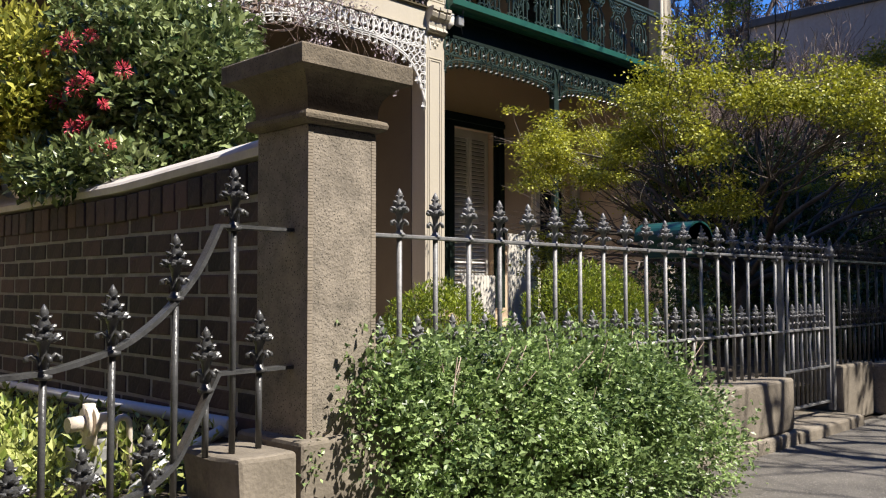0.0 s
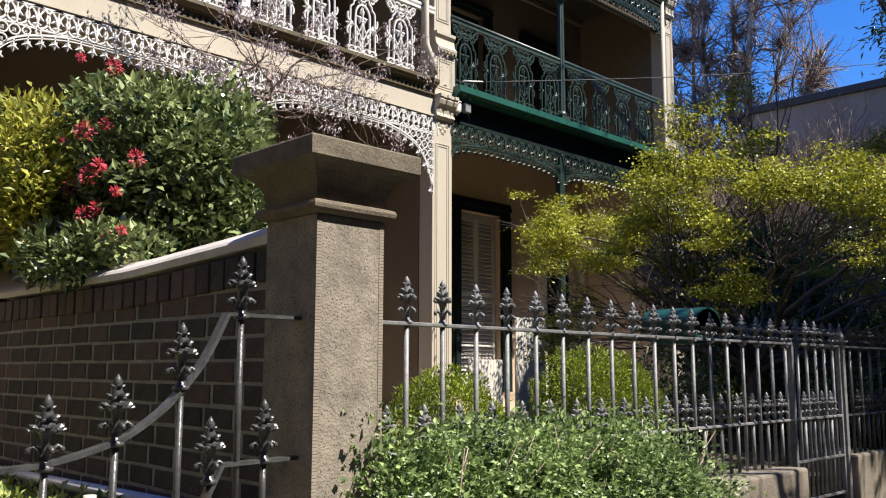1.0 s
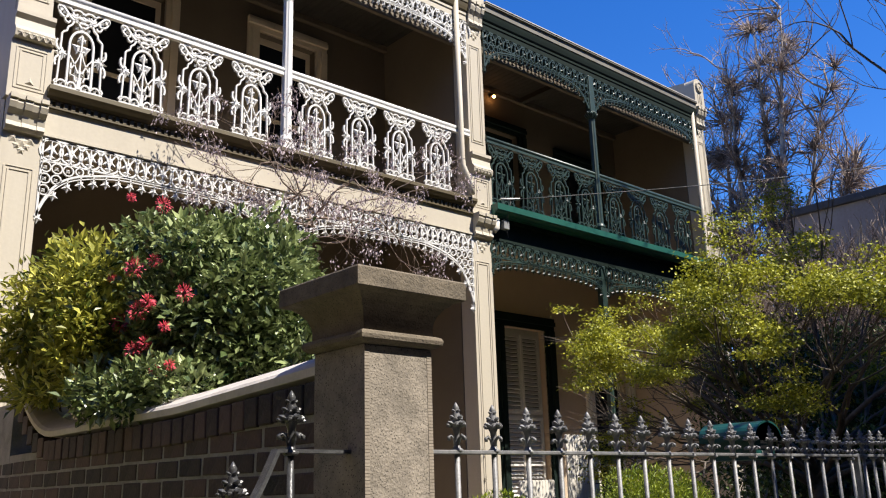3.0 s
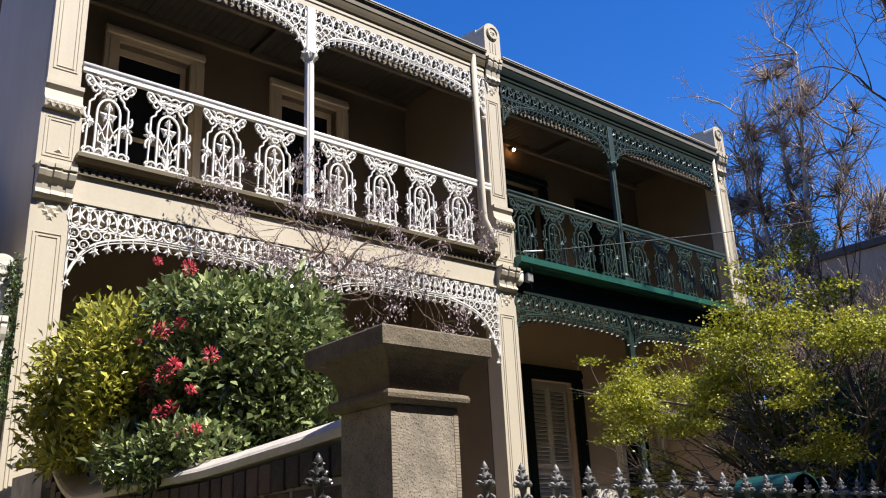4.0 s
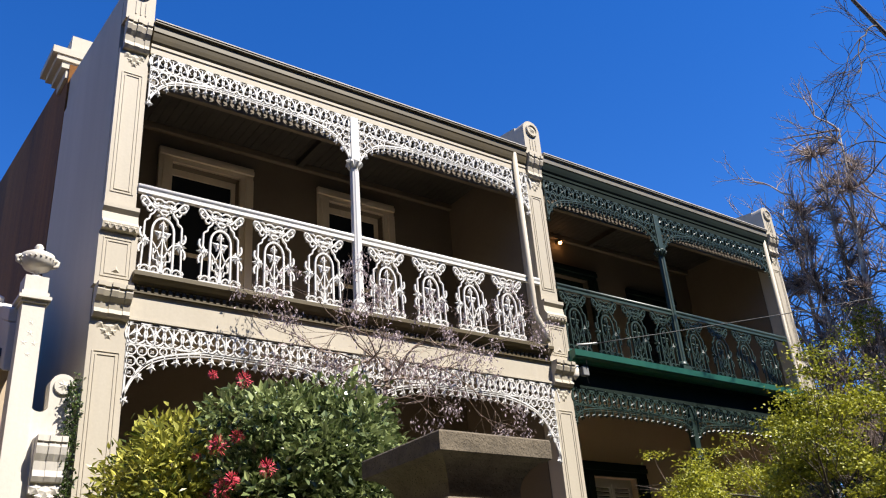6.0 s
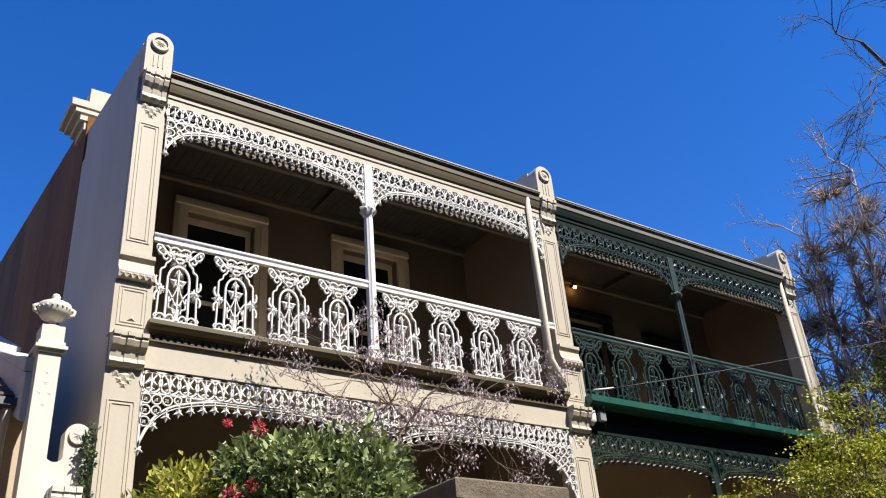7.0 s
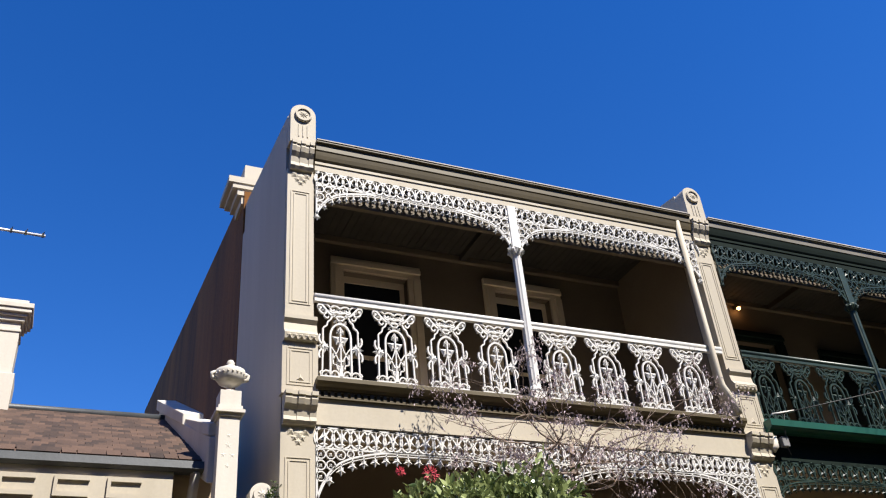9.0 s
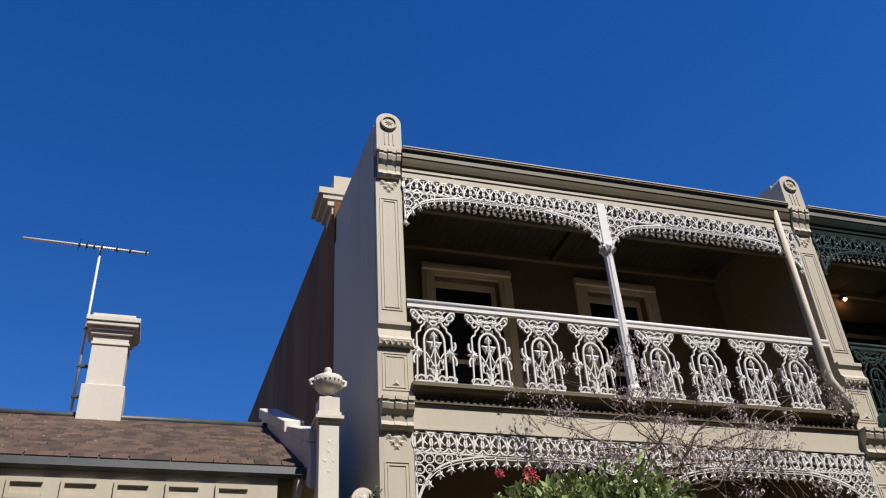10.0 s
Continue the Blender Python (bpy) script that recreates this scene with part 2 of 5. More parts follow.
def lathe(bm, profile, x, y, n=16, flute=0.0):
    """Turns (radius, z) pairs round an upright axis."""
    rings = [[bm.verts.new((x + max(r, 1e-4) * (1 - flute * (k % 2)) * math.cos(k * math.tau / n), y + max(r, 1e-4) * (1 - flute * (k % 2)) * math.sin(k * math.tau / n), z)) for k in range(n)] for r, z in profile]
    for a, b in zip(rings, rings[1:]):
        for k in range(n):
            bm.faces.new((a[k], a[(k + 1) % n], b[(k + 1) % n], b[k])).smooth = not flute
    bm.faces.new(rings[0][::-1])
    bm.faces.new(rings[-1])
    return bm


def stroke(bm, pts, w, t, y=0.0, closed=False):
    """A flat cast bar of width w and thickness t along (x, z) points, in an upright plane."""
    p = [Vector((a, b)) for a, b in pts]
    n, rings = len(p), []
    for i in range(n):
        a = p[i - 1] if i or closed else p[0]
        b = p[(i + 1) % n] if i < n - 1 or closed else p[-1]
        d = (b - a).normalized()
        s = Vector((-d.y, d.x)) * w / 2
        rings.append([bm.verts.new((q.x, y + o, q.y)) for q, o in ((p[i] - s, t / 2), (p[i] - s * 0.8, -t / 2), (p[i] + s * 0.8, -t / 2), (p[i] + s, t / 2))])
    for a, b in list(zip(rings, rings[1:])) + ([(rings[-1], rings[0])] if closed else []):
        for k in range(4):
            bm.faces.new((a[k], b[k], b[(k + 1) % 4], a[(k + 1) % 4]))
    if not closed:
        bm.faces.new(rings[0])
        bm.faces.new(rings[-1][::-1])
    return bm


def arc(cx, cz, r, a0, a1, n=8, rz=None):
    return [(cx + r * math.cos(radians(a0 + (a1 - a0) * i / n)), cz + (rz or r) * math.sin(radians(a0 + (a1 - a0) * i / n))) for i in range(n + 1)]


def ring(bm, cx, cz, r, w, t, y=0.0, n=12, rz=None):
    return stroke(bm, arc(cx, cz, r, 0, 360, n, rz)[:-1], w, t, y, True)


def boss(bm, cx, cz, r, t, y=0.0, petals=4, turn=45, deep=0.5):
    """A small flat-cast star or leaf with petals."""
    out = []
    for i in range(petals * 2):
        a = radians(turn + 180 * i / petals)
        q = r if i % 2 == 0 else r * deep
        out.append((cx + q * math.cos(a), cz + q * math.sin(a)))
    lo = [bm.verts.new((u, y + t / 2, v)) for u, v in out]
    mid = bm.verts.new((cx, y - t * 0.62, cz))
    n = len(out)
    bm.faces.new(lo)
    for i in range(n):
        bm.faces.new((lo[i], lo[(i + 1) % n], mid))
    return bm


# ---- ground and setting ----
P1, P2, P3 = -5.50, -0.08, 5.34      # party walls
MID_W, MID_G = -2.925, 2.345           # verandah posts
BACK = 1.70                          # front wall behind the verandahs
FRONT_Y = -4.96                      # street face of the plinth

bm = bmesh.new()
for x0, x1, y0, y1 in ((-400, 400, -400, -4.7), (-400, 400, -4.7, 500)):
    bm.faces.new([bm.verts.new(p) for p in ((x0, y0, -0.012), (x1, y0, -0.012), (x1, y1, -0.012), (x0, y1, -0.012))])
bmesh.ops.remove_doubles(bm, verts=bm.verts, dist=0.001)
alone("ground", bm, SOIL, "dark earth and street ground running out to the horizon", "ground", kind="structure")
bm = bmesh.new()
bmesh.ops.create_grid(bm, x_segments=120, y_segments=40, size=1)
for v in bm.verts:
    v.co = Vector((v.co.x * 15, -7.4 + v.co.y * 2.5, 0))
    v.co.z = 0.008 * noise.noise(v.co * 1.7) + 0.004
alone("pavement", bm, ASPHALT, "worn grey asphalt footpath with fine gravel", "pavement", kind="structure")
alone("road", boxes((-60, 60, -22, -9.9, -0.011, -0.005)), ASPHALT, "grey asphalt road beyond the footpath", "road", kind="structure")


def yard(name, x0, x1, y0, y1, z):
    b = bmesh.new()
    bmesh.ops.create_grid(b, x_segments=30, y_segments=30, size=1)
    for v in b.verts:
        v.co = Vector(((x0 + x1) / 2 + v.co.x * (x1 - x0) / 2, (y0 + y1) / 2 + v.co.y * (y1 - y0) / 2, 0))
        v.co.z = z + 0.03 * noise.noise(v.co * 2.3)
    alone(name, b, SOIL, "dark garden bed soil behind the plinth", "garden bed", kind="structure")


yard("garden_bed", P1 + 0.1, P2 + 3.9, -4.62, 0.0, 0.30)
yard("garden_bed", -11, P1 - 0.12, -4.62, 0.3, 0.30)


# ---- garden wall of brick ----
WX0, WX1, WY0, WY1 = -5.60, -5.36, -4.66, -0.15
garden_wall = thing("garden_wall", "dark old brick garden wall with cement coping, one side in shade", "wall", (P1, -2.4, 0.3), kind="structure")
part("mortar_core", boxes((WX0 + 0.0022, WX1 - 0.004, WY0, WY1, 0.2, 1.44)), MORTAR, garden_wall)


def coping_top(y):
    """Height of the coping along the wall: raised by the pillar, level, then swept up towards the house."""
    if y < -3.45:
        return 1.57 + 0.05 * (-3.45 - y) / 1.2
    if y < -1.75:
        return 1.57
    u = min(1.0, (y + 1.75) / 0.75)
    return 1.57 + 0.36 * u * u


bm = bmesh.new()
prev = None
for i in range(41):
    y = WY0 + (WY1 - WY0) * i / 40
    z = coping_top(y)
    row = [bm.verts.new((x, y, q)) for x, q in ((WX0 - 0.012, z - 0.055), (WX0 - 0.014, z - 0.022), (WX0 + 0.004, z - 0.004), (WX0 + 0.12, z + 0.052), (WX1 + 0.02, z - 0.02), (WX1 + 0.02, z - 0.055))]
    if prev:
        for k in range(6):
            bm.faces.new((prev[k], prev[(k + 1) % 6], row[(k + 1) % 6], row[k]))
    else:
        bm.faces.new(row[::-1])
    prev = row
bm.faces.new(prev)
bmesh.ops.recalc_face_normals(bm, faces=bm.faces)
part("coping", bm, COPING, garden_wall, "pale cement coping, swept up at the house end")
part("wall_end", boxes((WX0, WX1, -0.9, WY1, 0.2, 1.80)), MORTAR, garden_wall)

brick_mesh = []
for k in range(4):
    b = boxes((-0.0015, 0.11, -0.106, 0.106, -0.039, 0.039), bevel=0.006)
    for v in b.verts:
        v.co += 0.0022 * Vector((noise.noise(v.co * 20 + Vector((k * 7, 0, 0))), noise.noise(v.co * 17 + Vector((0, k * 9, 0))), noise.noise(v.co * 23)))
    me = bpy.data.meshes.new("brick")
    b.to_mesh(me)
    b.free()
    me.materials.append(BRICK)
    brick_mesh.append(me)
rng = random.Random(4)
for course in range(13):
    z = 0.34 + course * 0.092
    y = WY0 + (0.06 if course % 2 else 0.118)
    if z > 1.42:
        break
    while y < -0.5:
        hang("brick", rng.choice(brick_mesh), garden_wall, m=Matrix.Translation((WX0 + rng.uniform(-0.001, 0.0006), y, z + rng.uniform(-0.002, 0.002))) @ Matrix.Rotation(rng.uniform(-0.012, 0.012), 4, "X"))
        y += 0.233
header = boxes((-0.008, 0.10, -0.053, 0.053, -0.062, 0.062), bevel=0.008)
me = bpy.data.meshes.new("brick")
header.to_mesh(me)
header.free()
me.materials.append(BRICK)
y = WY0 + 0.04
while y < -1.0:
    z = coping_top(y) - 0.138
    hang("brick", me, garden_wall, m=Matrix.Translation((WX0 - 0.004 + rng.uniform(-0.003, 0.003), y, z)))
    y += 0.114


# ---- bluestone gate pillar ----
def pillar():
    t = thing("stone_pillar", "tall square bluestone gate pillar with heavy moulded cap", "pillar", (-5.465, -4.815, 0))
    cx, cy, h = -5.465, -4.812, 0.158
    b = bmesh.new()
    box(b, cx - h, cx + h, cy - h, cy + h, 0.53, 1.642, bevel=0.006)
    part("shaft", b, STONE, t, "pecked bluestone shaft")
    b = bmesh.new()
    for s in (-1, 1):
        for k in range(92):
            z = 0.565 + k * 0.0116
            x = cx + s * (h - 0.012)
            box(b, x - 0.011, x + 0.011, cy - h - 0.0018, cy - h + 0.01, z, z + 0.0098)
    part("tooled_margin", b, STONE_TOOLED, t, "finely tooled pale edge margin")
    part("base", boxes((cx - 0.215, cx + 0.215, cy - 0.205, cy + 0.2, 0.0, 0.535), bevel=0.015), STONE_PALE, t, "plain wider base block")
    b = bmesh.new()
    prof = [(0.162, 1.642), (0.178, 1.648), (0.190, 1.658), (0.193, 1.672), (0.188, 1.684), (0.172, 1.690)]
    square_loft(b, cx, cy, prof)
    part("moulding", b, STONE_CAP, t, "rounded necking moulding")
    b = bmesh.new()
    square_loft(b, cx, cy, [(0.164, 1.690), (0.164, 1.722), (0.167, 1.742), (0.177, 1.768), (0.197, 1.796), (0.222, 1.815), (0.252, 1.824)])
    part("cove", b, STONE_CAP, t, "hollow cove under the cap")
    b = bmesh.new()
    square_loft(b, cx, cy, [(0.252, 1.824), (0.257, 1.828), (0.257, 1.892), (0.253, 1.898), (0.05, 1.945), (0.01, 1.946)])
    part("cap", b, STONE_CAP, t, "broad cap with low pyramid top")


def square_loft(b, cx, cy, prof):
    rows = [[b.verts.new((cx + u * r, cy + v * r, z)) for u, v in ((-1, -1), (1, -1), (1, 1), (-1, 1))] for r, z in prof]
    for p, q in zip(rows, rows[1:]):
        for k in range(4):
            b.faces.new((p[k], p[(k + 1) % 4], q[(k + 1) % 4], q[k]))
    b.faces.new(rows[0][::-1])
    b.faces.new(rows[-1])


pillar()

# ---- plinth stones ----
rng = random.Random(9)


def stone_block(parent, name, x0, x1, y0, y1, z0, z1, material, rough=0.012):
    b = bmesh.new()
    box(b, x0, x1, y0, y1, z0, z1, bevel=0.018)
    bmesh.ops.subdivide_edges(b, edges=[e for e in b.edges if e.calc_length() > 0.12], cuts=3, use_grid_fill=True)
    for v in b.verts:
        v.co += rough * Vector((noise.noise(v.co * 6), noise.noise(v.co * 6 + Vector((9, 0, 0))), 0.7 * noise.noise(v.co * 6 + Vector((0, 9, 0)))))
    return part(name, b, material, parent)


plinth = thing("fence_plinth", "low weathered bluestone plinth carrying the iron fence", "plinth", (-3.3, -4.8, 0))
for x0, x1 in ((-5.24, -4.1), (-4.09, -2.75), (-2.74, -1.56)):
    stone_block(plinth, "stone", x0, x1, FRONT_Y, -4.62, 0.10, 0.447, STONE_PALE)
x = -5.24
while x < -1.6:
    w = rng.uniform(0.22, 0.42)
    stone_block(plinth, "footing_stone", x, min(x + w, -1.55) - 0.012, FRONT_Y - 0.03, -4.66, -0.1, rng.uniform(0.075, 0.105), STONE, 0.02)
    x += w
plinth_left = thing("fence_plinth", "low worn bluestone plinth beside the gate pillar", "plinth", (-7, -4.8, 0))
stone_block(plinth_left, "stone", -5.92, -5.69, -5.02, -4.66, 0.0, 0.508, STONE_PALE, 0.02)
for x0, x1 in ((-7.3, -5.91), (-8.8, -7.31), (-10.4, -8.81)):
    stone_block(plinth_left, "stone", x0, x1, -5.03, -4.66, 0.0, 0.335, STONE_PALE, 0.02)
gate_block = thing("gate_block", "square bluestone block beside the iron gate", "stone block", (-0.2, -4.8, 0))
stone_block(gate_block, "stone", -0.33, 0.34, -4.83, -4.45, 0.0, 0.445, STONE_PALE, 0.01)
gate_step = thing("gate_step", "worn bluestone doorstep under the iron gate", "step", (-0.9, -4.9, 0))
stone_block(gate_step, "stone", -1.54, -0.34, -4.99, -4.5, -0.05, 0.085, STONE_PALE, 0.006)
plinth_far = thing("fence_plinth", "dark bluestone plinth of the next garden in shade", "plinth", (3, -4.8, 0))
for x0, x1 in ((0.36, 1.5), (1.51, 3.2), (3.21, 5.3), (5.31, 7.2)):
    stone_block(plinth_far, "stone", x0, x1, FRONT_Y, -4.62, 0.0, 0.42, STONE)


# ---- iron fences ----
FY = -4.76


def finial_mesh(s=1.0, metal=IRON):
    """A cast spearhead: collar, curled lower leaves, a crown of lobes and a budded tip; its foot is the origin and it is 0.203 high."""
    b = bmesh.new()
    lathe(b, [(0.015, 0), (0.020, 0.004), (0.021, 0.012), (0.013, 0.018), (0.009, 0.035), (0.0085, 0.06), (0.011, 0.085), (0.016, 0.10), (0.021, 0.113), (0.018, 0.128), (0.013, 0.138), (0.015, 0.150), (0.010, 0.162), (0.009, 0.172), (0.011, 0.181), (0.006, 0.193), (0.001, 0.203)], 0, 0, 8)

    def lobe(a, r, z, w, h):
        m = Matrix.Translation((r * 0.9 * math.cos(a), r * 0.9 * math.sin(a), z)) @ Matrix.Rotation(a, 4, "Z") @ Matrix.Rotation(0.9, 4, "Y") @ Matrix.Diagonal((w * 0.72, w * 1.05, h * 1.15, 1))
        bmesh.ops.create_icosphere(b, subdivisions=1, radius=1, matrix=m)

    for k in range(4):
        a = k * math.pi / 2
        c, q = math.cos(a), math.sin(a)
        tube(b, [(c * 0.007, q * 0.007, 0.03), (c * 0.012, q * 0.012, 0.055), (c * 0.026, q * 0.026, 0.068), (c * 0.036, q * 0.036, 0.060), (c * 0.035, q * 0.035, 0.050)], 0.0052, 5, taper=0.0066)
        lobe(a, 0.030, 0.116, 0.0125, 0.012)
        lobe(a + math.pi / 4, 0.026, 0.108, 0.011, 0.011)
        lobe(a, 0.040, 0.108, 0.007, 0.008)
        lobe(a, 0.021, 0.142, 0.009, 0.010)
        lobe(a + math.pi / 4, 0.017, 0.133, 0.008, 0.008)
        lobe(a, 0.012, 0.168, 0.0065, 0.008)
    for v in b.verts:
        v.co = Vector((v.co.x * 1.25, v.co.y * 1.25, v.co.z)) * s
    me_f = bpy.data.meshes.new("finial")
    b.to_mesh(me_f)
    b.free()
    me_f.materials.append(metal)
    return me_f


FINIAL, FINIAL_BLACK, FINIAL_BIG = finial_mesh(), finial_mesh(1.0, IRON_BLACK), finial_mesh(1.12, IRON_BLACK)


def rod_mesh(length, metal, r=0.0115):
    b = bmesh.new()
    lathe(b, [(r, 0), (r, length)], 0, 0, 10)
    m_r = bpy.data.meshes.new("picket")
    b.to_mesh(m_r)
    b.free()
    m_r.materials.append(metal)
    return m_r


def picket(parent, x, z0, z1, tip, rods, big=False, y=FY, metal=IRON):
    metal = IRON_BLACK if big else metal
    key = (round(z1 - z0, 2), metal.name)
    if key not in rods:
        rods[key] = rod_mesh(key[0], metal)
    p = hang("picket", rods[key], parent, m=Matrix.Translation((x, y, z0)))
    f = new("finial", FINIAL_BIG if big else FINIAL_BLACK if metal is IRON_BLACK else FINIAL)
    f.parent = p
    f.matrix_basis = Matrix.Translation((0, 0, tip - z0 - 0.203 * (1.12 if big else 1)))
    return p


RODS = {}
fence = thing("iron_fence", "weathered wrought iron front fence with cast spearhead finials", "fence", (-3.2, FY, 0.45))
part("top_rail", boxes((-5.31, -1.30, FY - 0.020, FY + 0.020, 1.268, 1.284), bevel=0.003), IRON, fence)
part("middle_rail", boxes((-5.31, -1.30, FY - 0.018, FY + 0.018, 0.737, 0.752), bevel=0.003), IRON, fence)
for i in range(18):
    x = -4.995 + i * 0.2125
    if x < -1.33:
        picket(fence, x, 0.44, 1.29, 1.478 - 0.0018 * i, RODS)
    if x + 0.106 < -1.33:
        picket(fence, x + 0.106, 0.44, 0.755, 0.945, RODS)
picket(fence, -5.1, 0.44, 0.755, 0.945, RODS)

gate = thing("iron_gate", "narrow closed wrought iron gate with spearhead finials", "gate", (-0.85, FY, 0.1))
part("hinge_stile", boxes((-1.312, -1.275, FY - 0.018, FY + 0.018, 0.16, 1.29), bevel=0.004), IRON, gate)
part("latch_stile", boxes((-0.455, -0.43, FY - 0.015, FY + 0.015, 0.16, 1.28), bevel=0.004), IRON, gate)
for z in (1.268, 0.737, 0.44, 0.17):
    part("rail", boxes((-1.274, -0.456, FY - 0.018, FY + 0.018, z, z + 0.018), bevel=0.003), IRON, gate)
for i in range(5):
    x = -1.184 + i * 0.158
    picket(gate, x, 0.18, 1.29, 1.455, RODS)
    if i < 4:
        picket(gate, x + 0.079, 0.18, 0.755, 0.94, RODS)
post = thing("gate_post", "square iron gate post with pointed cap", "post", (-0.38, FY, 0))
part("shaft", boxes((-0.405, -0.355, FY - 0.025, FY + 0.025, 0.10, 1.30), bevel=0.005), IRON, post)
b = bmesh.new()
lathe(b, [(0.045, 1.30), (0.05, 1.315), (0.03, 1.33), (0.04, 1.345), (0.03, 1.37), (0.014, 1.40), (0.018, 1.415), (0.006, 1.44), (0.001, 1.47)], -0.38, FY, 12)
part("cap", b, IRON, post)
# Far fence wears the black iron, so its shade sits in the colour.
fence_far = thing("iron_fence", "wrought iron fence of the next garden, darkened for shade", "fence", (3, FY, 0.45))
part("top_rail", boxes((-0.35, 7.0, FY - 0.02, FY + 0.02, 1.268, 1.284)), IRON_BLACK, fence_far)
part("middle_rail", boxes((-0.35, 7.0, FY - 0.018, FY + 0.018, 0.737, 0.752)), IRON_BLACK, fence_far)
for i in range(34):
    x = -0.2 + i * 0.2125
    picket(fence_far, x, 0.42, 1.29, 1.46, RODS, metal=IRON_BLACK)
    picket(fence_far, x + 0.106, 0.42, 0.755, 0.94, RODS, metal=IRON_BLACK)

fence_left = thing("iron_fence", "neighbour's wrought iron fence with rail swept up to the pillar", "fence", (-7.5, FY, 0.3))


def flat_bar(pts, w, t):
    b = bmesh.new()
    stroke(b, pts, t, w, FY)
    return b


def spline(pts, n=6):
    out = []
    for i in range(len(pts) - 1):
        p0, p1, p2, p3 = (Vector(pts[max(0, min(len(pts) - 1, i + k))]) for k in (-1, 0, 1, 2))
        for k in range(n):
            u = k / n
            out.append(tuple(0.5 * (2 * p1 + (p2 - p0) * u + (2 * p0 - 5 * p1 + 4 * p2 - p3) * u * u + (3 * p1 - p0 - 3 * p2 + p3) * u ** 3)))
    return out + [tuple(pts[-1])]


part("top_rail", flat_bar([(-5.50, 1.276), (-5.845, 1.278)], 0.036, 0.016), IRON_BLACK, fence_left)
part("swept_rail", flat_bar(spline([(-5.845, 1.280), (-5.928, 1.119), (-6.031, 0.995), (-6.12, 0.92), (-6.223, 0.862), (-6.398, 0.813), (-6.559, 0.798), (-6.9, 0.80)]) + [(-10.2, 0.80)], 0.040, 0.018), IRON_BLACK, fence_left)
part("lower_rail", flat_bar([(-5.50, 0.768), (-5.850, 0.762)], 0.036, 0.016), IRON_BLACK, fence_left)
part("lower_swept_rail", flat_bar(spline([(-5.850, 0.764), (-5.905, 0.655), (-5.963, 0.547), (-6.023, 0.462), (-6.15, 0.39), (-6.4, 0.35)]) + [(-10.2, 0.35)], 0.040, 0.018), IRON_BLACK, fence_left)
for x, z, tip in ((-5.788, 1.29, 1.489), (-6.010, 1.02, 1.243), (-6.226, 0.87, 1.072), (-6.438, 0.82, 1.012)):
    picket(fence_left, x, 0.48 if x > -5.8 else 0.28, z, tip, RODS, True)
for i in range(17):
    picket(fence_left, -6.652 - i * 0.2135, 0.28, 0.80, 1.005, RODS, True)
for x, z, tip in ((-5.679, 0.78, 0.982), (-5.893, 0.70, 0.928), (-6.101, 0.43, 0.618)):
    picket(fence_left, x, 0.48 if x > -5.9 else 0.28, z, tip, RODS, True)
for i in range(18):
    picket(fence_left, -6.315 - i * 0.2135, 0.28, 0.38, 0.57, RODS, True)


fence_left.matrix_basis = Matrix.Translation((-0.321, -0.321, 0.0455)) @ Matrix.Scale(0.957, 4) @ fence_left.matrix_basis


